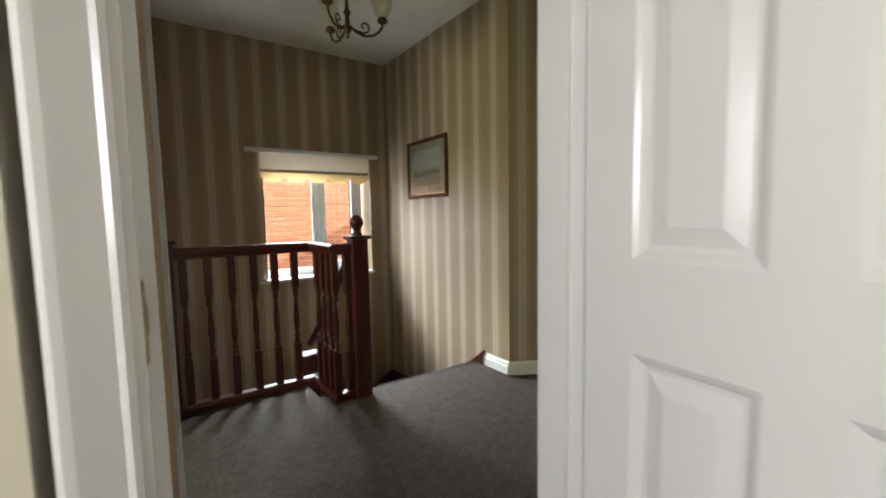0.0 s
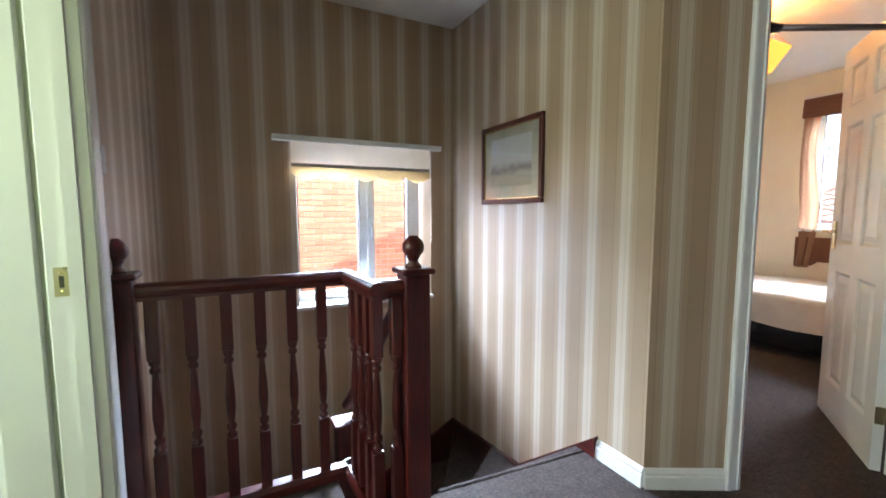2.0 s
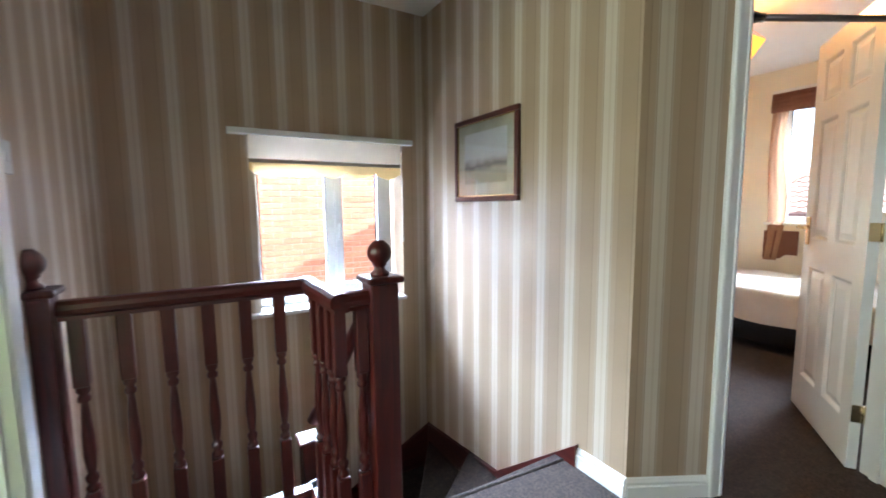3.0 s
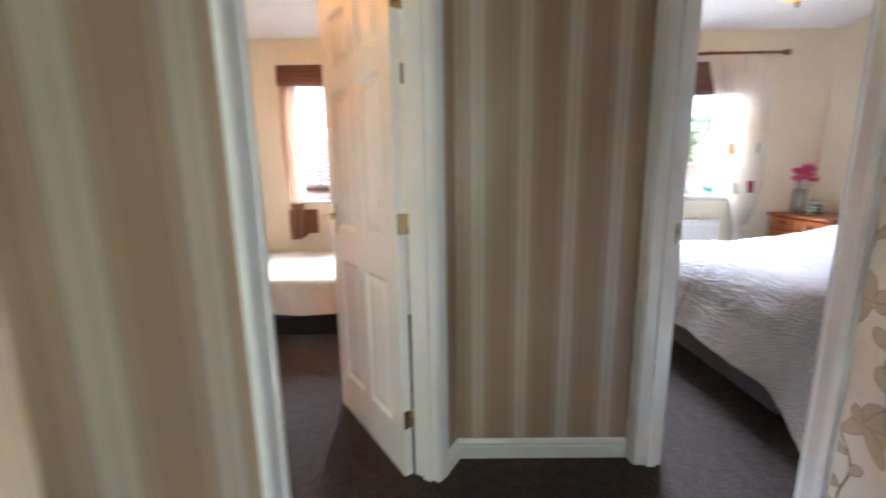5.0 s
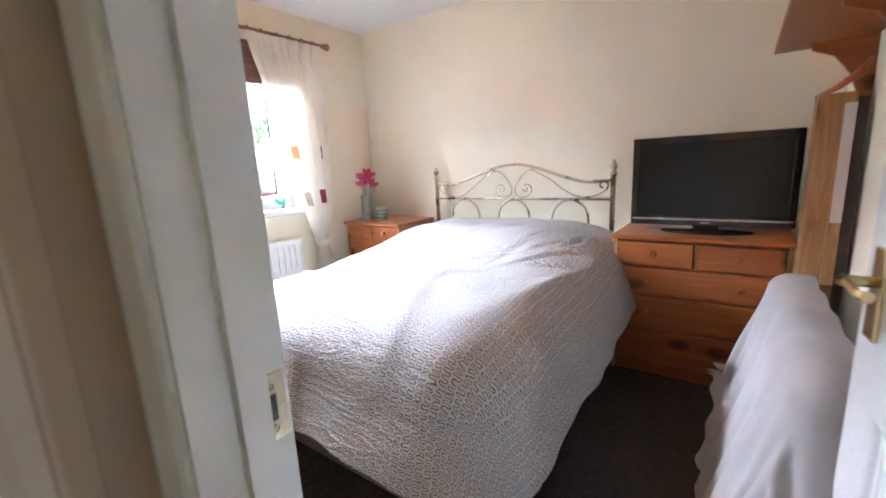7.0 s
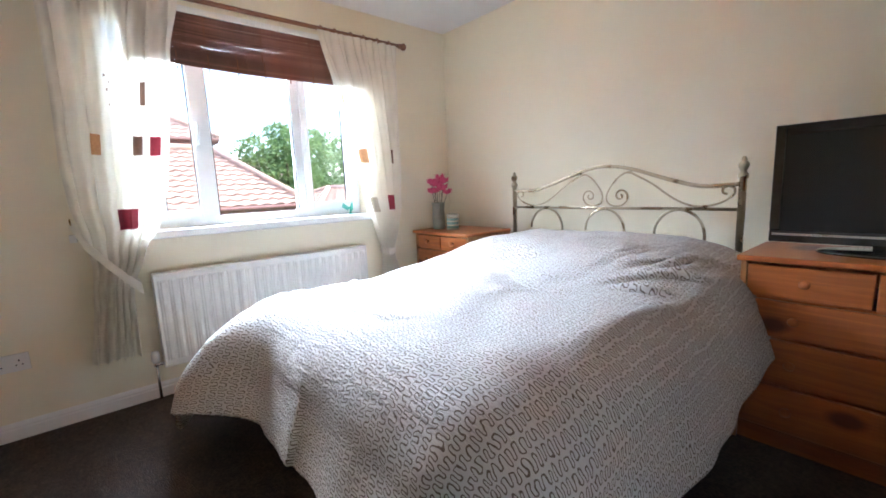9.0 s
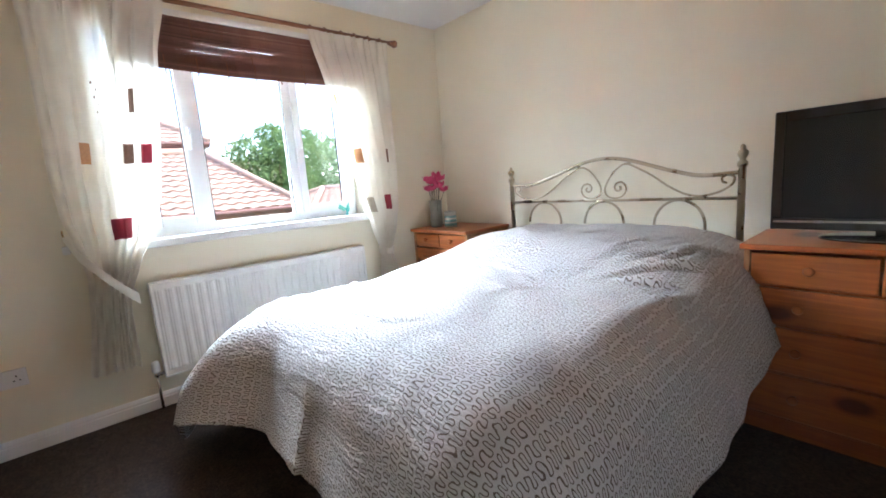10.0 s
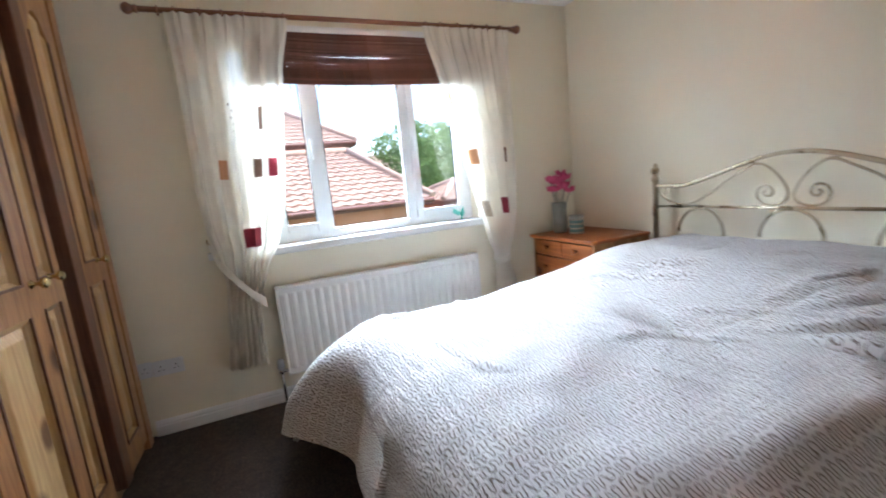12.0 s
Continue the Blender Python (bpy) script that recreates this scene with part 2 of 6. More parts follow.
def tube(bm, pts, r, seg=10, closed=False):
    """A round bar along points; r is a radius or one for each point."""
    pts = [Vector(p) for p in pts]
    rings, up = [], None
    for i, p in enumerate(pts):
        a, b = pts[max(i - 1, 0)], pts[min(i + 1, len(pts) - 1)]
        if closed:
            a, b = pts[i - 1], pts[(i + 1) % len(pts)]
        d = (b - a).normalized()
        if up is None:
            up = d.orthogonal().normalized()
        up = (up - d * up.dot(d)).normalized()
        side = d.cross(up)
        rad = r[i] if isinstance(r, (list, tuple)) else r
        rings.append([bm.verts.new(p + (up * math.cos(6.28319 * k / seg) + side * math.sin(6.28319 * k / seg)) * rad) for k in range(seg)])
    pairs = list(zip(rings, rings[1:])) + ([(rings[-1], rings[0])] if closed else [])
    for u, v in pairs:
        for k in range(seg):
            bm.faces.new((u[k], u[(k + 1) % seg], v[(k + 1) % seg], v[k])).smooth = True
    if not closed:
        bm.faces.new(rings[0][::-1])
        bm.faces.new(rings[-1])
    return bm


def lathe(bm, profile, seg=16, origin=(0, 0, 0), axis=None):
    """A turned shape from (radius, height) pairs, round z or along axis."""
    o = Vector(origin)
    turn = (Vector(axis).to_track_quat("Z", "Y").to_matrix() if axis else Matrix.Identity(3))
    rings = [[bm.verts.new(o + turn @ Vector((max(r, 0.0004) * math.cos(6.28319 * k / seg), max(r, 0.0004) * math.sin(6.28319 * k / seg), z))) for k in range(seg)] for r, z in profile]
    for u, v in zip(rings, rings[1:]):
        for k in range(seg):
            bm.faces.new((u[k], u[(k + 1) % seg], v[(k + 1) % seg], v[k])).smooth = True
    bm.faces.new(rings[0][::-1])
    bm.faces.new(rings[-1])
    return bm


def ball(r, n=7, z=0.0):
    return [(r * math.sin(math.pi * i / n), z - r * math.cos(math.pi * i / n)) for i in range(n + 1)]


def sheet(bm, rows, mi=0, smooth=True):
    """A surface through a grid of points."""
    vs = [[bm.verts.new(p) for p in row] for row in rows]
    for a, b in zip(vs, vs[1:]):
        for i in range(len(a) - 1):
            f = bm.faces.new((a[i], a[i + 1], b[i + 1], b[i]))
            f.smooth, f.material_index = smooth, mi
    return bm


def mesh_ob(name, bm, *mats):
    me = bpy.data.meshes.new(name)
    bmesh.ops.recalc_face_normals(bm, faces=bm.faces[:])
    bm.to_mesh(me)
    bm.free()
    for m in mats:
        me.materials.append(m)
    return new(name, me)


def part(name, bm, material, parent, label=""):
    """One mesh object under a thing or a part."""
    ob = mesh_ob(name, bm, *(material if isinstance(material, (list, tuple)) else [material]))
    ob.parent = parent
    return tagged(ob, label)


def thing(name, m, label, category, group=""):
    ob = new(name)
    ob.empty_display_size = 0.1
    ob.matrix_world = m if isinstance(m, Matrix) else Matrix.Translation(m)
    return tagged(ob, label, category, group)


def structure(name, bm, *mats):
    return tagged(mesh_ob(name, bm, *mats), kind="structure")


def along(p0, p1, z=0.0):
    """The pose at p0 whose x axis runs to p1; y points to its left."""
    d = Vector((p1[0] - p0[0], p1[1] - p0[1], 0))
    return Matrix.Translation((p0[0], p0[1], z)) @ Matrix.Rotation(math.atan2(d.y, d.x), 4, "Z"), d.length


def wall(name, p0, p1, z0, z1, t, front, back, openings=()):
    """A wall from p0 to p1; its front face lies on that line and its body t metres to the left of it. openings: (from, to, bottom, top)."""
    m, length = along(p0, p1)
    bm = bmesh.new()
    cuts = sorted(openings)
    x = 0.0
    pieces = []
    for a, b, lo, hi in cuts:
        pieces.append((x, a, z0, z1))
        if lo > z0:
            pieces.append((a, b, z0, lo))
        if hi < z1:
            pieces.append((a, b, hi, z1))
        x = b
    pieces.append((x, length, z0, z1))
    for a, b, lo, hi in pieces:
        if b - a > 0.001:
            for f in box(bm, a, b, 0, t, lo, hi):
                f.normal_update()
                c = f.calc_center_median()
                f.material_index = 1 if c.y > t * 0.6 or (a < c.x < b and 0.3 * t < c.y and abs(c.y - t) < 1e-5) else 0
    ob = structure(name, bm, front, back)
    ob.matrix_world = m
    return ob


TOP = 2.4
WEST, NORTH, PICX, CORN, EASTL, SOUTH = -0.075, 5.66, 1.715, (1.715, 4.035), (2.81, 3.45), 2.72
ROOMX, ROOMY = 5.2, 0.0

# ---- structure: walls, floors, ceiling ----
wall("wall_landing_west", (WEST, SOUTH), (WEST, NORTH), -2.7, TOP, 0.1, STRIPE, GREENISH, [(0.955, 1.745, 0, 1.98)])
wall("wall_landing_north", (WEST - 0.1, NORTH), (PICX + 0.1, NORTH), -2.7, TOP, 0.28, STRIPE, BRICK, [(0.80, 1.71, 0.53, 1.50)])
wall("wall_landing_picture", (PICX, NORTH), CORN, -2.7, TOP, 0.1, STRIPE, MAGNOLIA)
wall("wall_landing_angled", CORN, EASTL, 0, TOP, 0.1, STRIPE, MAGNOLIA, [(0.385, 1.07, 0, 1.98)])
wall("wall_landing_east", EASTL, (EASTL[0], SOUTH), 0, TOP, 0.1, STRIPE, MAGNOLIA)
wall("wall_landing_south", (2.90, SOUTH), (-0.115, SOUTH), 0, TOP, 0.1, FLORAL, MAGNOLIA, [(0.15, 0.87, 0, 1.98), (2.355, 2.995, 0, 1.98)])
wall("wall_room_south", (5.5, 0), (-2.6, 0), 0, TOP, 0.28, MAGNOLIA, BRICK)
wall("wall_room_east", (ROOMX, NORTH + 0.28), (ROOMX, -0.28), 0, TOP, 0.28, MAGNOLIA, BRICK, [(0.99, 1.95, 0.95, 2.08), (3.64, 5.09, 0.95, 2.12)])
wall("wall_partition", (2.91, 3.45), (ROOMX, 3.45), 0, TOP, 0.1, MAGNOLIA, MAGNOLIA)
wall("wall_bedroom_west", (1.95, 0), (1.95, 2.62), 0, TOP, 0.1, MAGNOLIA, MAGNOLIA)
wall("wall_single_north", (1.8, NORTH), (ROOMX, NORTH), 0, TOP, 0.28, MAGNOLIA, BRICK)
wall("wall_first_room_west", (-2.5, 0), (-2.5, 2.62), 0, TOP, 0.28, MAGNOLIA, BRICK, [(0.7, 2.1, 0.95, 2.1)])
wall("wall_first_room_north", (-0.175, 2.62), (-2.5, 2.62), 0, TOP, -0.1, GREENISH, MAGNOLIA)
# the window opening is unseen, added to let the bathroom lamp in
wall("wall_bath_west", (-2.0, 2.72), (-2.0, 5.0), 0, TOP, 0.28, GREENISH, BRICK, [(0.5, 1.5, 1.0, 2.1)])
wall("wall_bath_north", (-2.0, 4.52), (-0.175, 4.52), 0, TOP, 0.1, GREENISH, GREENISH)

bm = bmesh.new()
box(bm, -2.8, WEST, -0.28, NORTH + 0.2, -0.25, 0)
box(bm, WEST, 5.3, -0.28, 4.20, -0.25, 0)
box(bm, WEST, 0.62, 4.20, 4.76, -0.25, 0)
box(bm, 0.62, 0.90, 4.20, 4.44, -0.25, 0)
box(bm, PICX + 0.1, 5.3, 4.20, NORTH + 0.2, -0.25, 0)
structure("floor", bm, CARPET)
bm = bmesh.new()
box(bm, -2.9, 5.48, -0.28, NORTH + 0.28, TOP, TOP + 0.15)
structure("ceiling", bm, CEIL)
bm = bmesh.new()
box(bm, WEST, PICX, 4.2, NORTH, -2.8, -2.7)
structure("floor_below", bm, CARPET)
bm = bmesh.new()
box(bm, WEST, 1.72, 4.10, 4.20, -2.7, -0.25)
structure("wall_under_landing", bm, STRIPE)

# ---- stairs ----
def prism(bm, pts, z0, z1, mi=0):
    lo, hi = [bm.verts.new((x, y, z0)) for x, y in pts], [bm.verts.new((x, y, z1)) for x, y in pts]
    bm.faces.new(lo[::-1]).material_index = mi
    bm.faces.new(hi).material_index = mi
    for i in range(len(pts)):
        j = (i + 1) % len(pts)
        bm.faces.new((lo[i], lo[j], hi[j], hi[i])).material_index = mi


NX, NY = 0.90, 4.40
stairs = tagged(new("stairs"), kind="structure")
TREADS = [[(NX, 4.44), (PICX, 4.38), (PICX, 4.58), (NX, 4.58)], [(NX, 4.46), (PICX, 4.54), (PICX, 5.12)], [(NX, 4.44), (PICX, 5.06), (PICX, NORTH)], [(NX, 4.44), (PICX - 0.03, NORTH), (1.28, NORTH)], [(NX, 4.44), (1.30, NORTH), (NX, NORTH)]]
for k in range(4):
    TREADS.append([(NX - 0.225 * k + 0.02, 4.76), (NX - 0.225 * k + 0.02, NORTH), (NX - 0.225 * (k + 1), NORTH), (NX - 0.225 * (k + 1), 4.76)])
for k, pts in enumerate(TREADS):
    bm = bmesh.new()
    prism(bm, pts, -0.19 * (k + 1) - 0.6, -0.19 * (k + 1))
    part("stair_tread", bevelled(bm, 0.012, 2), CARPET, stairs)
bm = bmesh.new()
tube(bm, [(0.97, 4.395, -0.012), (PICX, 4.335, -0.012)], 0.016, 8)
part("nosing", bm, CARPET, stairs)
bm = bmesh.new()
box(bm, 0.72, PICX, 4.36, 4.385, -0.25, -0.002)
part("riser", bm, CARPET, stairs)
bm = bmesh.new()
box(bm, NX, PICX, 4.2, 4.36, -0.25, -0.001)
structure("landing_edge", bm, CARPET)


def string(name, p0, p1, z0, z1, h):
    """A sloping mahogany board on the wall, from p0 (top at z0) to p1 (top at z1)."""
    m, length = along(p0, p1)
    bm = bmesh.new()
    vs = []
    for y in (0.0, -0.022):
        vs.append([bm.verts.new((x, y, z)) for x, z in ((0, z0), (length, z1), (length, z1 - h), (0, z0 - h))])
    bm.faces.new(vs[0])
    bm.faces.new(vs[1][::-1])
    for i in range(4):
        bm.faces.new((vs[0][i], vs[0][(i + 1) % 4], vs[1][(i + 1) % 4], vs[1][i]))
    ob = part(name, bm, MAHOGX, stairs)
    ob.matrix_world = m


string("string_board", (PICX, 4.84), (PICX, 4.27), -0.355, 0.10, 0.62)
string("string_board", (PICX, NORTH - 0.022), (PICX, 4.84), -0.45, -0.355, 0.75)
string("string_board", (WEST, NORTH), (PICX, NORTH), -1.36, -0.45, 0.75)


# ---- balustrade ----
def newel(m, low):
    t = thing("newel_post", m, "polished dark mahogany newel post with a ball finial", "stair post", "stair posts")
    bm = bmesh.new()
    box(bm, -0.046, 0.046, -0.046, 0.046, low, 0.90)
    part("post", bevelled(bm, 0.005), MAHOG, t)
    bm = bmesh.new()
    box(bm, -0.062, 0.062, -0.062, 0.062, 0.90, 0.922)
    part("cap", bevelled(bm, 0.009, 2), MAHOG, t)
    bm = bmesh.new()
    lathe(bm, [(0.030, 0.922), (0.030, 0.930), (0.019, 0.940), (0.017, 0.950), (0.024, 0.956)] + [(max(r, 0.016), z) for r, z in ball(0.040, 10, 0.995) if z > 0.957], 24)
    part("finial", bm, MAHOG, t)
    return t


N1, N2, CA, CB = (0.84, 4.34), (-0.072, 4.655), (0.685, 4.68), (0.70, 4.34)
newel((N1[0], N1[1], 0), -0.45)
newel((N2[0], N2[1], 0), 0)
SP = [(0.019, 0.0), (0.019, 0.17)]
SPINDLE = [(0.012, 0.272), (0.0185, 0.280), (0.0185, 0.290), (0.011, 0.297), (0.0175, 0.312), (0.0175, 0.324), (0.010, 0.334), (0.0135, 0.352), (0.0175, 0.400), (0.0165, 0.45), (0.012, 0.52),
           (0.0095, 0.560), (0.017, 0.566), (0.017, 0.578), (0.011, 0.586), (0.0185, 0.597), (0.0185, 0.607), (0.012, 0.615)]


def spindle():
    t = thing("spindle", (0, 0, 0), "turned dark red mahogany baluster with square ends", "baluster", "balusters along the landing")
    bm = bmesh.new()
    box(bm, -0.0195, 0.0195, -0.0195, 0.0195, 0.045, 0.272)
    part("lower_block", bevelled(bm, 0.003, 1), MAHOG, t)
    bm = bmesh.new()
    lathe(bm, SPINDLE, 14)
    part("turned_middle", bm, MAHOG, t)
    bm = bmesh.new()
    box(bm, -0.0195, 0.0195, -0.0195, 0.0195, 0.612, 0.83)
    part("upper_block", bevelled(bm, 0.003, 1), MAHOG, t)
    return t


spots = [(0.012 + 0.113 * k, 4.68) for k in range(6)] + [(0.69, 4.60), (0.693, 4.51), (0.697, 4.42), (0.70, 4.345), (0.77, 4.34)]
first = spindle()
for k, (x, y) in enumerate(spots):
    if k:
        copy_thing(first, Matrix.Translation((x, y, 0)))
first.matrix_world = Matrix.Translation((*spots[0], 0))


def rail(name, p0, p1, z, profile, label, group):
    m, length = along(p0, p1, z)
    bm = bmesh.new()
    ends = [[bm.verts.new((x, y, zz)) for y, zz in profile] for x in (0, length)]
    for i in range(len(profile)):
        j = (i + 1) % len(profile)
        bm.faces.new((ends[0][i], ends[0][j], ends[1][j], ends[1][i]))
    bm.faces.new(ends[0][::-1])
    bm.faces.new(ends[1])
    ob = tagged(mesh_ob(name, bm, MAHOGX), label, "stair rail", group)
    ob.matrix_world = m
    return ob


HAND = [(-0.031, 0.012), (-0.034, 0.026), (-0.030, 0.040), (-0.018, 0.050), (0, 0.053), (0.018, 0.050), (0.030, 0.040), (0.034, 0.026), (0.031, 0.012), (0.021, 0.004), (0.022, -0.008), (-0.022, -0.008), (-0.021, 0.004)]
BASEP = [(-0.033, 0.0), (-0.033, 0.028), (-0.022, 0.045), (0.022, 0.045), (0.033, 0.028), (0.033, 0.0)]
for a, b in (((N2[0] + 0.046, 4.68), (CA[0] + 0.02, CA[1])), ((CA[0], CA[1] + 0.034), (CB[0], CB[1] - 0.034)), (CB, (N1[0] - 0.046, N1[1]))):
    rail("handrail", a, b, 0.829, HAND, "polished mahogany moulded handrail above the balusters", "handrails")
    rail("base_rail", a, b, 0.0, BASEP, "polished mahogany base rail on the carpeted landing edge", "base rails")
bm = bmesh.new()
tube(bm, [(0.84, 4.40, 0.775), (0.828, 4.50, 0.735), (0.817, 4.60, 0.63), (0.803, 4.75, 0.46), (0.78, 4.90, 0.28), (0.74, 4.97, 0.16)], 0.026, 12)
tagged(mesh_ob("descending_handrail", bm, MAHOGX), "polished mahogany handrail going down with the stairs", "stair rail")
t = thing("lower_newel", (0.72, 4.93, 0), "dark mahogany newel post at the turn of the stairs", "stair post")
bm = bmesh.new()
box(bm, -0.045, 0.045, -0.045, 0.045, -1.6, 0.09)
part("post", bevelled(bm, 0.005), MAHOG, t)
bm = bmesh.new()
box(bm, -0.06, 0.06, -0.06, 0.06, 0.09, 0.112)
part("cap", bevelled(bm, 0.008), MAHOG, t)


# ---- doors ----
def door_leaf(parent, w, h=1.96, t=0.036):
    """A six-panel leaf in the parent's frame: x from the hinge, y its thickness."""
    st, mid = 0.095 if w > 0.65 else 0.085, 0.08
    rows = [(0.20, 0.80), (0.95, 1.56), (1.65, 1.86)]
    cols = [(st, w / 2 - mid / 2), (w / 2 + mid / 2, w - st)]
    bm = bmesh.new()
    for a, b in ((0, st), (w - st, w)):
        box(bm, a, b, 0, t, 0.004, h)
    for lo, hi in ((0.004, 0.20), (0.80, 0.95), (1.56, 1.65), (1.86, h)):
        box(bm, st, w - st, 0, t, lo, hi)
    for lo, hi in rows:
        box(bm, w / 2 - mid / 2, w / 2 + mid / 2, 0, t, lo, hi)
    part("leaf_frame", bm, GLOSS, parent)
    for x0, x1 in cols:
        for z0, z1 in rows:
            bm = bmesh.new()
            for side in (0, 1):
                y = (lambda d: d) if side == 0 else (lambda d: t - d)
                loops = [(0.0, 0.0), (0.008, 0.004), (0.016, 0.011), (0.024, 0.012), (0.052, 0.004), (0.056, 0.004)]
                rings = [[bm.verts.new((a, y(d), c)) for a, c in ((x0 + o, z0 + o), (x1 - o, z0 + o), (x1 - o, z1 - o), (x0 + o, z1 - o))] for o, d in loops]
                for u, v in zip(rings, rings[1:]):
                    for i in range(4):
                        bm.faces.new((u[i], u[(i + 1) % 4], v[(i + 1) % 4], v[i]))
                bm.faces.new(rings[-1])
            part("door_panel", bm, GLOSS, parent)


def hinges(parent, zs=(0.25, 1.02, 1.77)):
    for z in zs:
        bm = bmesh.new()
        tube(bm, [(-0.003, -0.006, z - 0.038), (-0.003, -0.006, z + 0.038)], 0.006, 8)
        box(bm, -0.0035, -0.0005, 0.0, 0.034, z - 0.038, z + 0.038)
        part("hinge", bm, BRASS, parent)


def lever(parent, x, side, t=0.036, z=0.99):
    """A brass lever handle on a plate; side -1 is the face at y 0, +1 the face at y t."""
    y0 = 0 if side < 0 else t
    h = part("door_handle", bevelled((lambda bm: (box(bm, x - 0.021, x + 0.021, min(y0, y0 + side * 0.008), max(y0, y0 + side * 0.008), z - 0.075, z + 0.075), bm)[1])(bmesh.new()), 0.003), BRASS, parent, "brass lever handle on a plate")
    bm = bmesh.new()
    tube(bm, [(x, y0, z + 0.02), (x, y0 + side * 0.03, z + 0.02), (x, y0 + side * 0.045, z + 0.02)], 0.009, 10)
    tube(bm, [(x + 0.008, y0 + side * 0.045, z + 0.02), (x - 0.03, y0 + side * 0.048, z + 0.023), (x - 0.06, y0 + side * 0.046, z + 0.015), (x - 0.095, y0 + side * 0.044, z + 0.02)], [0.010, 0.008, 0.007, 0.009], 10)
    part("lever", bm, BRASS, h)


def latch(parent, w, t=0.036, z=0.97):
    bm = bmesh.new()
    box(bm, w + 0.0005, w + 0.003, t / 2 - 0.012, t / 2 + 0.012, z - 0.06, z + 0.06)
    p = part("latch_plate", bm, NICKEL, parent, "worn brass latch plate")
    bm = bmesh.new()
    box(bm, w + 0.003, w + 0.012, t / 2 - 0.006, t / 2 + 0.006, z - 0.012, z + 0.012)
    part("latch_bolt", bm, BRASS, p)


def frame_set(name, m, w, t=0.10, h=1.98, sides=(-1, 1), strike=None, label="white gloss painted door frame with moulded architraves", paint=None):
    """Lining and architraves of an opening. In the frame's own axes x runs along the opening, y through the wall from its front face."""
    paint = paint or GLOSS
    f = tagged(new(name), label, "door frame", kind="structure")
    f.matrix_world = m
    bm = bmesh.new()
    box(bm, -0.022, 0.002, -0.004, t + 0.004, 0, h)
    box(bm, w - 0.002, w + 0.022, -0.004, t + 0.004, 0, h)
    box(bm, -0.022, w + 0.022, -0.004, t + 0.004, h - 0.004, h + 0.02)
    part("lining", bm, paint, f)
    bm = bmesh.new()
    box(bm, 0.002, 0.014, 0.025, t - 0.042, 0, h - 0.004)
    box(bm, w - 0.014, w - 0.002, 0.025, t - 0.042, 0, h - 0.004)
    box(bm, 0.002, w - 0.002, 0.025, t - 0.042, h - 0.016, h - 0.004)
    part("door_stop", bm, paint, f)
    prof = [(0.0, 0.0), (0.0, 0.009), (0.006, 0.013), (0.012, 0.010), (0.020, 0.012), (0.044, 0.018), (0.052, 0.018), (0.058, 0.013), (0.058, 0.0)]
    for side in sides:
        base = 0.0 if side < 0 else t
        bm = bmesh.new()
        loops = []
        for o, d in prof:
            y = base + side * d
            a = -0.006 - o
            b = w + 0.006 + o
            z = h + 0.006 + o
            loops.append([bm.verts.new(p) for p in ((a, y, 0), (a, y, z), (b, y, z), (b, y, 0))])
        for u, v in zip(loops, loops[1:]):
            for i in range(3):
                bm.faces.new((u[i], u[i + 1], v[i + 1], v[i]))
        part("architrave", bm, paint, f)
    if strike:
        x, y, z, face = strike
        bm = bmesh.new()
        box(bm, min(x, x + face * 0.0025), max(x, x + face * 0.0025), y - 0.017, y + 0.017, z - 0.04, z + 0.04)
        sp = part("strike_plate", bm, NICKEL, f, "worn brass strike plate")
        bm = bmesh.new()
        box(bm, min(x, x + face * 0.0035), max(x, x + face * 0.0035), y - 0.005, y + 0.006, z - 0.016, z + 0.016)
        part("latch_hole", bm, BLACK, sp)
        bm = bmesh.new()
        for dz in (-0.026, 0.026):
            lathe(bm, [(0.004, 0), (0.004, 0.0012), (0.002, 0.0018)], 10, (x + face * 0.0026, y, z + dz), (face, 0, 0))
        part("screw", bm, BRASS, sp)
    return f


# door of the first room: opening from x -0.095 to 0.545 in the south wall
frame_set("door_frame_first_room", Matrix.Translation((-0.095, 2.62, 0)), 0.64, strike=(0.002, 0.03, 0.93, 1))
d = tagged(new("door_first_room"), "open white gloss six-panel door", "door", kind="structure")
d.matrix_world = pose(0.542, 2.606, 0, 0, 0, -94)
door_leaf(d, 0.61)

# bathroom door frame in the west wall and the closed door beyond it
m = Matrix.Translation((-0.175, 3.675, 0)) @ Matrix.Rotation(radians(90), 4, "Z") @ Matrix.Translation((0, -0.10, 0))
frame_set("door_frame_bathroom", m, 0.79, strike=(0.788, 0.075, 0.93, -1), label="pale green-lit gloss painted door frame with moulded architraves")
d = tagged(new("door_cupboard"), "closed white panelled cupboard door in the bathroom", "door", kind="structure")
d.matrix_world = pose(-0.95, 4.478, 0, 0, 0, 0)
door_leaf(d, 0.74)
hinges(d)

# single bedroom
m3, l3 = along(CORN, EASTL)
frame_set("door_frame_single_room", m3 @ Matrix.Translation((0.385, 0, 0)), 0.685)
d = tagged(new("door_single_room"), "open white gloss six-panel door with a brass lever handle", "door", kind="structure")
hp = m3 @ Vector((1.062, 0.112, 0))
d.matrix_world = Matrix.Translation(hp) @ Matrix.Rotation(math.atan2(4.085 - hp.y, 3.35 - hp.x), 4, "Z")
door_leaf(d, 0.675)
hinges(d)
lever(d, 0.615, 1)
lever(d, 0.615, -1)
latch(d, 0.675)
bm = bmesh.new()
a, b = m3 @ Vector((0.387, 0.03, 1.80)), m3 @ Vector((1.068, 0.03, 1.80))
tube(bm, [a, b], 0.012, 12)
t = thing("exercise_bar", a, "dark metal exercise bar fixed across a doorway", "exercise bar")
for v in bm.verts:
    v.co -= a
part("bar", bm, STEEL, t)
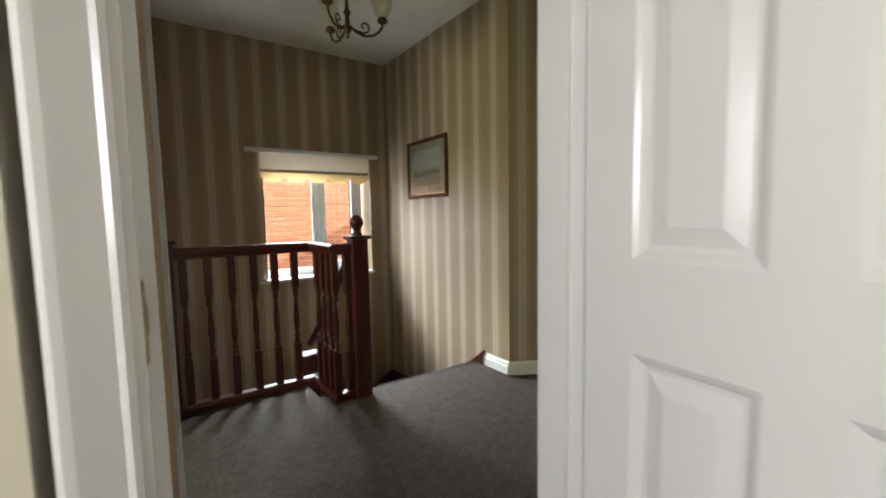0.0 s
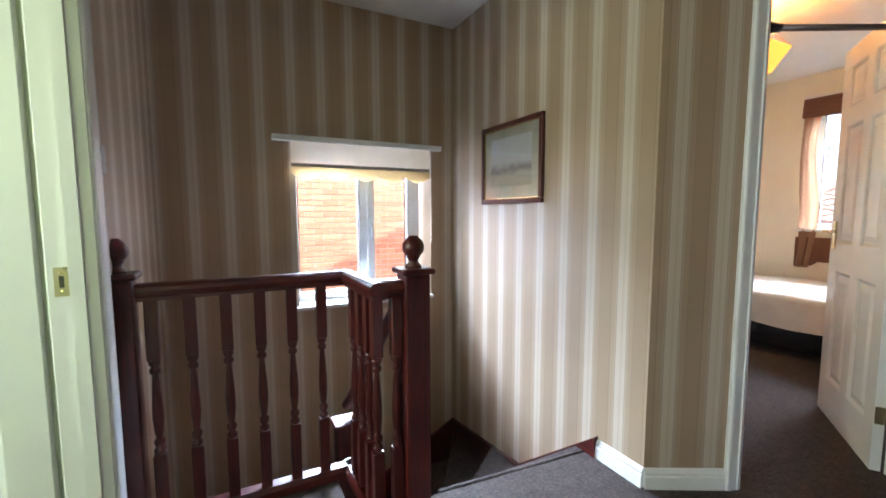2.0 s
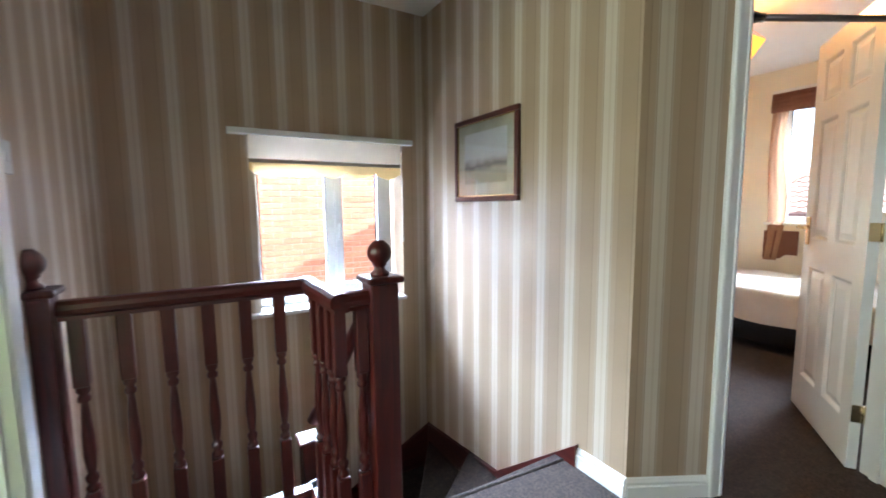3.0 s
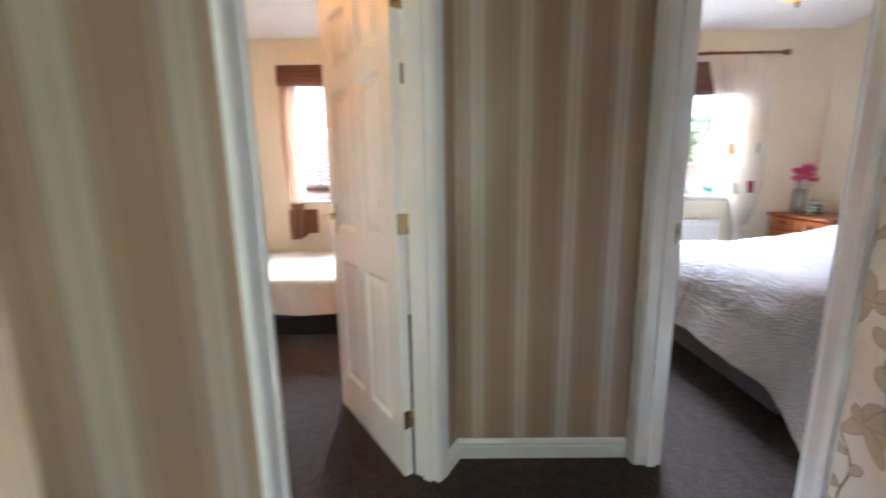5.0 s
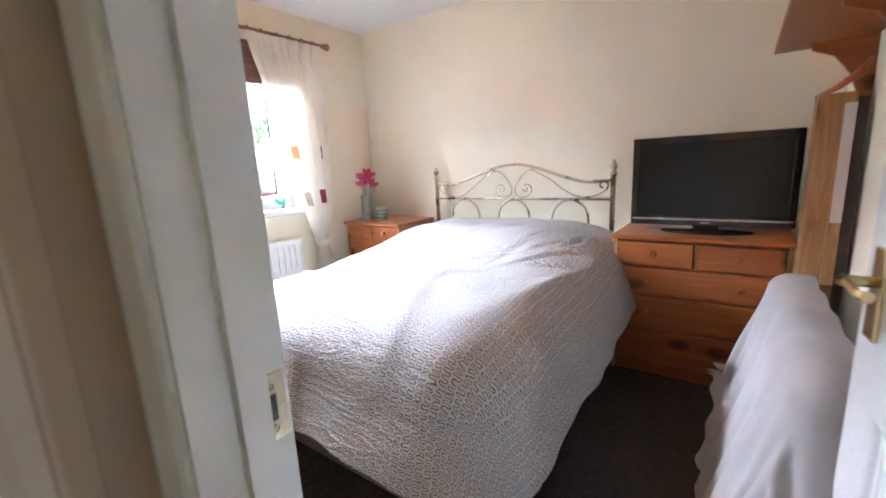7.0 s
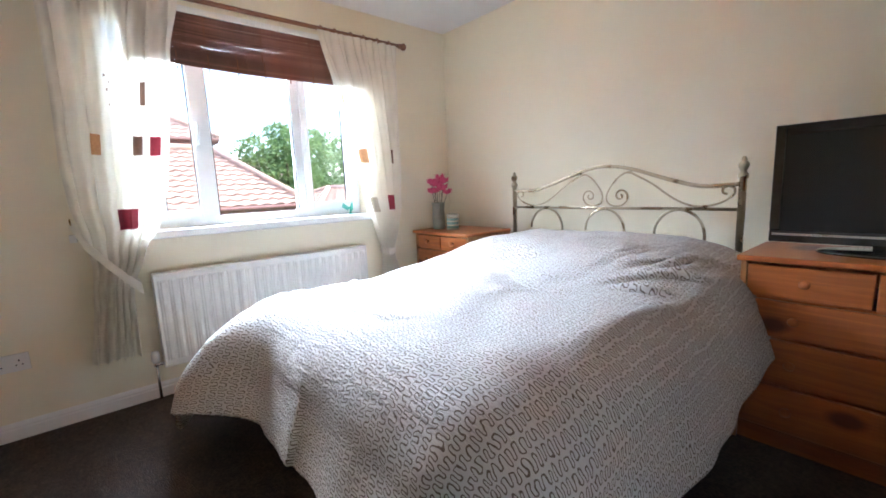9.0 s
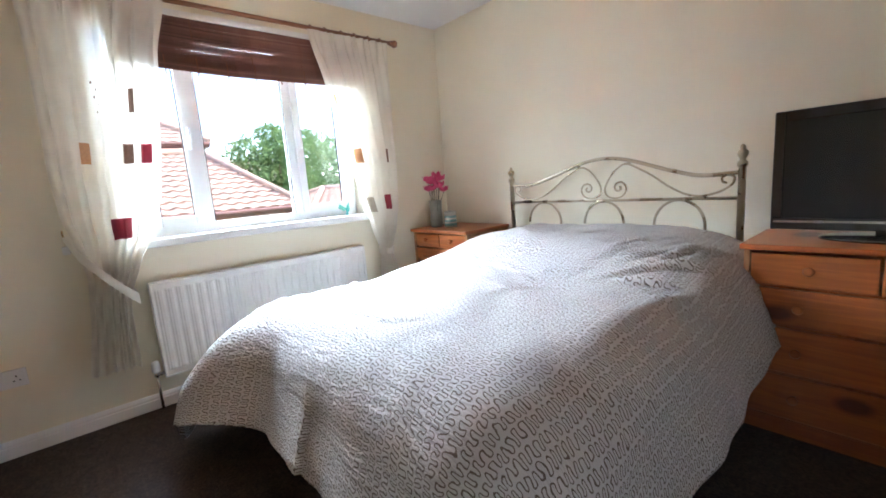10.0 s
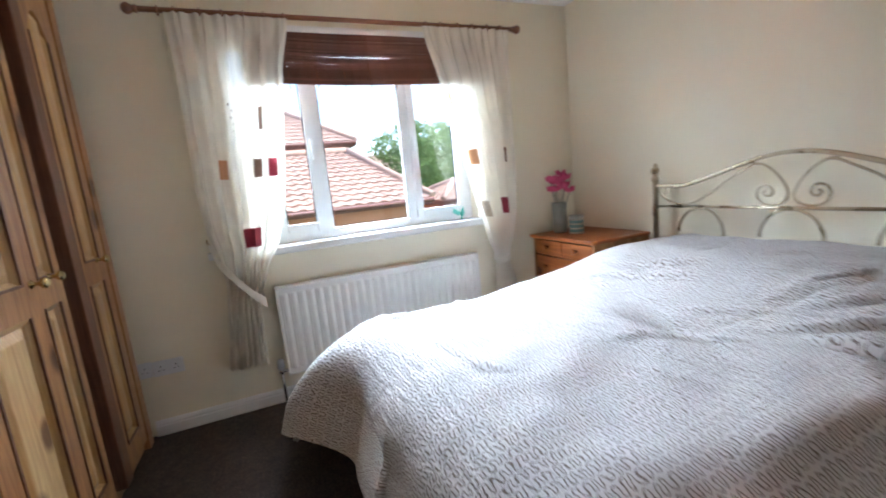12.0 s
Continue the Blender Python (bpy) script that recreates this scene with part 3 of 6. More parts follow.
for p in (a, b):
    bm = bmesh.new()
    q = (b - a).normalized() * (1 if p == a else -1)
    lathe(bm, [(0.022, 0), (0.022, 0.02), (0.016, 0.045), (0.016, 0.06)], 14, p - a, q)
    part("end_cap", bm, BLACK, t)

# main bedroom
frame_set("door_frame_main_bedroom", Matrix.Translation((2.03, 2.62, 0)), 0.72, strike=(0.718, 0.018, 0.965, -1))
d = tagged(new("door_main_bedroom"), "open white gloss six-panel door with a brass lever handle", "door", kind="structure")
d.matrix_world = pose(2.034, 2.606, 0, 0, 0, -83.5)
door_leaf(d, 0.71)
hinges(d)
lever(d, 0.65, 1)
lever(d, 0.65, -1)
latch(d, 0.71)


# ---- skirting ----
def skirting(p0, p1, h=0.085):
    m, length = along(p0, p1)
    bm = bmesh.new()
    prof = [(0, 0), (-0.016, 0), (-0.016, h * 0.62), (-0.011, h * 0.68), (-0.012, h * 0.8), (-0.006, h * 0.95), (0, h)]
    a = [bm.verts.new((0, y, z)) for y, z in prof]
    b = [bm.verts.new((length, y, z)) for y, z in prof]
    for i in range(len(prof)):
        j = (i + 1) % len(prof)
        bm.faces.new((a[i], a[j], b[j], b[i]))
    bm.faces.new(a[::-1])
    bm.faces.new(b)
    ob = structure("baseboard", bm, GLOSS)
    ob.matrix_world = m


e = m3 @ Vector((0.32, 0, 0))
f = m3 @ Vector((1.135, 0, 0))
for p0, p1 in (((PICX, 4.27), CORN), (CORN, (e.x, e.y)), ((f.x, f.y), EASTL), (EASTL, (EASTL[0], SOUTH)), ((1.97, SOUTH), (0.58, SOUTH)), ((WEST, 2.79), (WEST, 3.58)),
               ((ROOMX, 2.96), (ROOMX, ROOMY)), ((5.2, 0), (1.95, 0)), ((1.95, 0), (1.95, 2.6)), ((ROOMX, NORTH), (ROOMX, 3.55)), ((1.82, NORTH), (ROOMX, NORTH))):
    skirting(p0, p1)


# ---- windows ----
def window(name, m, w, h, bars, openers, label, depth=0.06, stile=0.055):
    """A plastic window in its own frame: x along, y outwards, z from the bottom. bars: mullions' middles; openers: casements between them that have a sash."""
    f = tagged(new(name), label, "window", kind="structure")
    f.matrix_world = m
    bm = bmesh.new()
    for b in ((0, stile, 0, h), (w - stile, w, 0, h), (stile, w - stile, 0, stile), (stile, w - stile, h - stile, h)):
        box(bm, b[0], b[1], 0, depth, b[2], b[3])
    for x in bars:
        box(bm, x - 0.026, x + 0.026, 0, depth, stile, h - stile)
    part("window_frame", bm, UPVC, f)
    edges = [stile] + [v for x in bars for v in (x - 0.026, x + 0.026)] + [w - stile]
    for k in range(len(edges) // 2):
        a, b = edges[2 * k], edges[2 * k + 1]
        s = 0.0
        if k in openers:
            s = 0.05
            bm = bmesh.new()
            for c in ((a, a + s, stile, h - stile), (b - s, b, stile, h - stile), (a + s, b - s, stile, stile + s), (a + s, b - s, h - stile - s, h - stile)):
                for fc in box(bm, c[0] + 0.001, c[1] - 0.001, -0.016, 0.03, c[2], c[3]):
                    pass
            part("sash", bm, UPVC, f)
            hx = (b - s / 2) if openers[k] > 0 else (a + s / 2)
            bm = bmesh.new()
            box(bm, hx - 0.011, hx + 0.011, -0.026, -0.016, h * 0.40, h * 0.40 + 0.05)
            tube(bm, [(hx, -0.03, h * 0.42), (hx, -0.045, h * 0.43), (hx, -0.047, h * 0.52)], 0.008, 8)
            part("window_handle", bm, UPVC, f)
        bm = bmesh.new()
        box(bm, a + s + 0.001, b - s - 0.001, 0.018, 0.022, stile + s, h - stile - s)
        pane = part("pane", bm, GLASS, f)
        pane.visible_shadow = False
        g = 0.006
        bm = bmesh.new()
        for c in ((a + s, a + s + g, stile + s, h - stile - s), (b - s - g, b - s, stile + s, h - stile - s)):
            box(bm, c[0] + 0.0005, c[1] + 0.0005, 0.008, 0.0175, c[2], c[3])
        part("gasket", bm, BLACK, f)
    return f


# landing window
window("window_landing", Matrix.Translation((0.595, 5.80, 0.53)), 0.91, 0.97, [0.487], {1: -1}, "white plastic landing window with a casement")
bm = bmesh.new()
box(bm, 0.56, 1.54, 5.615, 5.80, 0.508, 0.532)
structure("window_sill_landing", bevelled(bm, 0.006), UPVC)
# main bedroom window: x along -y
window("window_main_bedroom", pose(5.30, 2.22, 0.95, 0, 0, -90), 1.37, 1.17, [0.355, 0.92], {0: 1, 2: -1}, "white plastic three-light bedroom window with the casements closed")
bm = bmesh.new()
box(bm, 5.145, 5.31, 0.80, 2.32, 0.905, 0.952)
structure("window_sill_bedroom", bevelled(bm, 0.012, 3), GLOSS)
window("window_single_room", pose(5.30, 4.95, 0.95, 0, 0, -90), 0.96, 1.13, [0.43], {1: 1}, "white plastic window of the single bedroom")
bm = bmesh.new()
box(bm, 5.165, 5.31, 3.9, 5.02, 0.925, 0.952)
structure("window_sill_single", bevelled(bm, 0.006), GLOSS)

# ---- landing things ----
def picture_frame():
    t = thing("framed_picture", pose(PICX - 0.002, 5.24, 1.165, 0, 0, -90), "framed landscape print in mahogany, hung on striped wallpaper", "picture")
    w, h = 0.575, 0.465
    bm = bmesh.new()
    for i, c in enumerate(((0, w, 0, 0.028), (0, w, h - 0.028, h), (0, 0.028, 0.028, h - 0.028), (w - 0.028, w, 0.028, h - 0.028))):
        box(bm, c[0], c[1], -0.022, 0.0, c[2], c[3])
    part("frame", bevelled(bm, 0.005), MAHOG, t)
    bm = bmesh.new()
    for c in ((0.028, w - 0.028, 0.028, 0.034), (0.028, w - 0.028, h - 0.034, h - 0.028), (0.028, 0.034, 0.034, h - 0.034), (w - 0.034, w - 0.028, 0.034, h - 0.034)):
        box(bm, c[0], c[1], -0.016, 0.0, c[2], c[3])
    part("gilt_slip", bm, BRASS, t, "thin gilt inner slip")
    bm = bmesh.new()
    box(bm, 0.034, w - 0.034, -0.007, -0.001, 0.034, h - 0.034)
    part("mount", bm, MOUNT, t, "pale green card mount")
    bm = bmesh.new()
    box(bm, 0.095, w - 0.095, -0.0085, -0.0072, 0.10, h - 0.085)
    part("print", bm, PRINT, t, "faded landscape print")
    bm = bmesh.new()
    box(bm, 0.034, w - 0.034, -0.0125, -0.0105, 0.034, h - 0.034)
    part("pane", bm, GLASS, t)


def print_material():
    """A faded landscape: pale sky, a blue hill line, a dark hedge and meadow, by height."""
    m = mat("landscape_print", (0.6, 0.6, 0.6), 0.6)
    n, l = m.node_tree.nodes, m.node_tree.links
    tc, sep, rp, nz, ad = n.new("ShaderNodeTexCoord"), n.new("ShaderNodeSeparateXYZ"), n.new("ShaderNodeValToRGB"), n.new("ShaderNodeTexNoise"), n.new("ShaderNodeMath")
    l.new(tc.outputs["Object"], sep.inputs[0])
    l.new(tc.outputs["Object"], nz.inputs[0])
    nz.inputs["Scale"].default_value, nz.inputs["Detail"].default_value = 14, 6
    ad.operation = "MULTIPLY_ADD"
    ad.inputs[1].default_value = 0.07
    l.new(nz.outputs[0], ad.inputs[0])
    l.new(sep.outputs[2], ad.inputs[2])
    l.new(ad.outputs[0], rp.inputs[0])
    e = rp.color_ramp.elements
    e[0].position, e[0].color = 0.12, (0.30, 0.30, 0.22, 1)
    e[1].position, e[1].color = 0.40, (0.62, 0.62, 0.62, 1)
    for p, c in ((0.20, (0.42, 0.38, 0.30)), (0.235, (0.16, 0.15, 0.14)), (0.25, (0.34, 0.30, 0.30)), (0.275, (0.5, 0.5, 0.52))):
        e.new(p).color = (*c, 1)
    l.new(rp.outputs[0], n["Principled BSDF"].inputs["Base Color"])
    return m


MOUNT = mat("mount_card", (0.50, 0.48, 0.38), 0.8)
PRINT = print_material()
picture_frame()

# roller blind of the landing window
t = thing("roller_blind", (0.595, 5.6, 1.54), "raised cream roller blind with a scalloped gold hem", "blind")
bm = bmesh.new()
box(bm, -0.10, 1.0, 0.0, 0.055, 0.0, 0.035)
part("headrail", bevelled(bm, 0.006), UPVC, t, "white plastic headrail")
bm = bmesh.new()
sheet(bm, [[(0.905 * i / 16, 0.004 + 0.001 * math.sin(i), -0.128 * j / 4) for i in range(17)] for j in range(5)])
part("blind_fabric", bm, BLINDCLOTH, t, "cream blind fabric")
bm = bmesh.new()
box(bm, 0, 0.905, -0.002, 0.006, -0.150, -0.130)
part("braid", bm, mat("grey_braid", (0.36, 0.31, 0.24), 0.9), t, "grey-brown braid")
bm = bmesh.new()
sheet(bm, [[(0.905 * i / 60, 0.003, -0.150 - (0.042 + 0.036 * abs(math.sin(math.pi * 5 * i / 60))) * j / 3) for i in range(61)] for j in range(4)])
part("scalloped_hem", bm, GOLDCLOTH, t, "gold scalloped hem")
bm = bmesh.new()
tube(bm, [(0.912, 0.0, 0.0), (0.915, 0.0, -0.35), (0.912, -0.004, -0.60)], 0.0022, 6)
lathe(bm, [(0.003, 0), (0.007, 0.01), (0.006, 0.03), (0.002, 0.035)], 8, (0.912, -0.004, -0.635))
part("pull_cord", bm, UPVC, t)

# light switch
t = thing("light_switch", pose(WEST, 4.565, 1.235, 0, 0, 90), "white plastic double light switch on striped wallpaper", "light switch")
bm = bmesh.new()
box(bm, -0.043, 0.043, -0.010, 0.0, 0, 0.086)
part("plate", bevelled(bm, 0.003), UPVC, t)
for x in (-0.014, 0.014):
    bm = bmesh.new()
    box(bm, x - 0.008, x + 0.008, -0.014, -0.010, 0.03, 0.056)
    part("rocker", bevelled(bm, 0.002), UPVC, t)

# chandelier
FROST = cloth("frosted_shade", (0.72, 0.70, 0.64), 0.3, bump=0.0)
t = thing("chandelier", (0.825, 4.33, TOP), "antique brass three-arm chandelier with unlit frosted glass shades", "ceiling light")
bm = bmesh.new()
lathe(bm, [(0.006, -0.05), (0.03, -0.035), (0.05, -0.012), (0.052, 0.0)], 20)
part("ceiling_rose", bm, BRONZE, t)
bm = bmesh.new()
lathe(bm, [(0.002, -0.42), (0.009, -0.41), (0.006, -0.395), (0.022, -0.375), (0.026, -0.36), (0.012, -0.345), (0.011, -0.30), (0.02, -0.285), (0.013, -0.27), (0.008, -0.25), (0.008, -0.05)], 16)
part("stem", bm, BRONZE, t)
for k in range(3):
    ang = radians(-22 + 120 * k)
    r = Matrix.Rotation(ang, 3, "Z")
    bm = bmesh.new()
    pts = [(0.015, -0.355), (0.05, -0.385), (0.09, -0.40), (0.135, -0.395), (0.17, -0.372), (0.185, -0.345), (0.187, -0.325)]
    tube(bm, [r @ Vector((x, 0, z)) for x, z in pts], 0.0065, 8)
    curl = [(0.088 + (0.034 - 0.0028 * i) * math.cos(-1.6 + 0.62 * i), -0.352 + (0.034 - 0.0028 * i) * math.sin(-1.6 + 0.62 * i)) for i in range(11)]
    tube(bm, [r @ Vector((x, 0, z)) for x, z in [(0.02, -0.36), (0.05, -0.375)] + curl], 0.0045, 8)
    arm = part("arm", bm, BRONZE, t, "scrolled brass arm")
    bm = bmesh.new()
    lathe(bm, [(0.010, -0.330), (0.026, -0.322), (0.030, -0.312), (0.022, -0.305), (0.024, -0.290), (0.018, -0.285)], 16, r @ Vector((0.187, 0, 0)))
    part("cup", bm, BRONZE, arm)
    bm = bmesh.new()
    prof = [(0.024, -0.300), (0.038, -0.280), (0.052, -0.245), (0.055, -0.215), (0.050, -0.185), (0.056, -0.170), (0.054, -0.170), (0.048, -0.186), (0.052, -0.215), (0.049, -0.244), (0.035, -0.278), (0.022, -0.296)]
    lathe(bm, prof, 20, r @ Vector((0.187, 0, 0)))
    part("glass_shade", bm, FROST, arm, "frosted white tulip shade")

# dressing table and its mirror
def turned_leg(h):
    return [(0.012, 0), (0.020, 0.02), (0.014, 0.05), (0.018, 0.12), (0.027, 0.30), (0.030, 0.42), (0.022, h - 0.2), (0.031, h - 0.18), (0.022, h - 0.165), (0.029, h - 0.15), (0.029, h)]


REDWOOD = wood("red_mahogany", (0.23, 0.022, 0.018), (0.14, 0.010, 0.010), 0.2, 0.6)
t = thing("side_table", (1.21, 2.739, 0), "polished red mahogany half-round side table with turned legs", "table")
outline = [(-0.50, 0)] + [(0.50 * math.sin(a), 0.345 * math.cos(a) ** 0.9) for a in [radians(-88 + 176 * i / 30) for i in range(31)]] + [(0.50, 0)]
bm = bmesh.new()
prism(bm, outline, 0.728, 0.75)
part("tabletop", bevelled(bm, 0.004, 1), MAHOG, t, "dark polished top")
bm = bmesh.new()
prism(bm, [(x * 0.92, y * 0.92 + 0.004) for x, y in outline], 0.62, 0.728)
part("apron", bm, REDWOOD, t)
for x, y in ((-0.43, 0.05), (0.43, 0.05), (-0.26, 0.24), (0.26, 0.24)):
    bm = bmesh.new()
    lathe(bm, turned_leg(0.64), 16, (x, y, 0))
    part("leg", bm, REDWOOD, t)
for x, y in ((-0.335, 0.215), (-0.43, 0.14)):
    bm = bmesh.new()
    tube(bm, [(x, y, 0.70), (x - 0.01, y + 0.035, 0.705), (x - 0.016, y + 0.05, 0.72), (x - 0.012, y + 0.05, 0.74), (x - 0.008, y + 0.038, 0.742)], 0.005, 8)
    part("hook", bm, BRONZE, t, "small curled bronze hook")
# mirror glass with its bright bluish reflection painted as base colour
MIRROR_REFLECTION = mat("mirror_glass", (0.60, 0.70, 0.71), 0.16, 0.2, scale=30, color2=(0.46, 0.56, 0.57))
t = thing("vanity_mirror", (0.97, 2.86, 0.77), "folding oval vanity mirror in a dark bronze frame", "mirror")
for k, (dx, dy, ang, w, h) in enumerate(((0.0, 0.0, 150, 0.085, 0.12), (0.12, 0.03, 112, 0.065, 0.10))):
    mm = Matrix.Translation((dx, dy, 0.20 + h)) @ Matrix.Rotation(radians(ang), 4, "Z") @ Matrix.Rotation(radians(-8), 4, "X")
    ov = [(w * math.cos(a), 0, h * math.sin(a) * (1.0 if math.sin(a) < 0 else 1.15)) for a in [6.28319 * i / 36 for i in range(36)]]
    bm = bmesh.new()
    tube(bm, [mm @ Vector(p) for p in ov], 0.0045, 8, True)
    part("mirror_frame", bm, NICKEL, t)
    bm = bmesh.new()
    f = [bm.verts.new(mm @ Vector((x, 0.003, z))) for x, y, z in ov]
    g = [bm.verts.new(mm @ Vector((x, -0.003, z))) for x, y, z in ov]
    bm.faces.new(f)
    bm.faces.new(g[::-1])
    for i in range(36):
        bm.faces.new((f[i], f[(i + 1) % 36], g[(i + 1) % 36], g[i]))
    part("mirror_glass", bm, MIRROR_REFLECTION, t)
bm = bmesh.new()
tube(bm, [(-0.1, 0, 0.008), (0.14, 0.02, 0.008)], 0.008, 8)
tube(bm, [(0.12, 0.03, 0.008), (0.12, 0.03, 0.22)], 0.006, 8)
tube(bm, [(0, -0.06, 0.008), (0, 0.0, 0.06), (0, 0, 0.18)], 0.006, 8)
part("stand", bm, BRONZE, t)
t = thing("trinket_bowl", (1.33, 2.90, 0.75), "small shiny copper bowl on the side table", "bowl")
bm = bmesh.new()
lathe(bm, [(0.02, 0), (0.022, 0.006), (0.045, 0.03), (0.05, 0.05), (0.046, 0.05), (0.04, 0.03), (0.018, 0.01)], 24)
part("bowl", bm, mat("copper", (0.55, 0.26, 0.16), 0.18, 1.0), t)

# printed leaves of the south wall's paper
LEAFPRINT = mat("beige_leaf_print", (0.50, 0.40, 0.28), 0.45, scale=14, color2=(0.41, 0.32, 0.21))
LEAFLINE = mat("brown_outline_print", (0.27, 0.19, 0.125), 0.5)
rng = random.Random(4)
bm, bm2 = bmesh.new(), bmesh.new()


def on_paper(x):
    """The paper between the architraves of the two doors."""
    return min(max(x, 0.612), 1.962)


def leaf(x, z, ang, ln, wd, bend=0.0, full=1.0):
    """A printed leaf with a darker outline, about 1 mm proud of the wall; full: over 1 puts its widest part near the tip."""
    n = 12
    top = [(ln * i / n, wd * math.sin(math.pi * (i / n) ** full) ** 0.8 * 0.5) for i in range(n + 1)]
    pts = top + [(a, -b) for a, b in top[-2:0:-1]]
    c, s = math.cos(ang), math.sin(ang)
    lift = rng.uniform(0, 0.003)
    for b, grow, y in ((bm2, 0.0016, 0.0010 + lift), (bm, 0.0, 0.0013 + lift)):
        vs = []
        for u, v in pts:
            vv = (v + math.copysign(grow, v) if abs(v) > 1e-6 else v) + bend * u * u / ln
            vs.append(b.verts.new((on_paper(x + c * u - s * vv), SOUTH + y, z + s * u + c * vv)))
        b.faces.new(vs)


def stem(x, z, pts):
    w = 0.0026
    prev = None
    for (a, b) in pts:
        cur = (bm2.verts.new((on_paper(x + a - w), SOUTH + 0.0007, z + b)), bm2.verts.new((on_paper(x + a + w), SOUTH + 0.0007, z + b)))
        if prev:
            bm2.faces.new((prev[0], prev[1], cur[1], cur[0]))
        prev = cur


SPRAY = ((0.0, 0.125, 0.036, 1.0), (0.62, 0.078, 0.038, 1.3), (1.35, 0.064, 0.032, 1.25), (-0.66, 0.082, 0.026, 1.0), (2.5, 0.040, 0.022, 1.2), (3.6, 0.036, 0.020, 1.0))
for col in range(8):
    for row in range(10):
        x = 1.93 - 0.175 * col + rng.uniform(-0.015, 0.015)
        z = 0.05 + 0.225 * row + (0.11 if col % 2 else 0)
        if z > 2.12 or x < 0.66:
            continue
        lean = -1 if (row + col) % 2 else 1
        stem(x, z, [(lean * (0.05 * i / 12 + 0.018 * math.sin(0.55 * i)), 0.205 * i / 12) for i in range(13)])
        turn = rng.uniform(-0.25, 0.25)
        for da, ln, wd, full in SPRAY:
            ang = turn + da if lean > 0 else math.pi - turn - da
            leaf(x, z + 0.01, ang, ln * rng.uniform(0.88, 1.08), wd, lean * rng.uniform(-0.30, 0.12), full)
        for k in range(4):
            f = 0.42 + 0.18 * k
            a = 1.57 - lean * 0.25 + (1.0 if k % 2 else -1.0) + rng.uniform(-0.25, 0.25)
            leaf(x + lean * (0.05 * f + 0.018 * math.sin(6.6 * f)), z + 0.205 * f, a, rng.uniform(0.036, 0.056), rng.uniform(0.018, 0.026), rng.uniform(-0.3, 0.3), 1.2)
tagged(mesh_ob("leaf_outline_print", bm2, LEAFLINE), "brown outlines of the printed leaves on cream wallpaper", "wallpaper print", kind="stuff")
tagged(mesh_ob("leaf_print", bm, LEAFPRINT), "large beige printed leaves on cream wallpaper", "wallpaper print", kind="stuff")


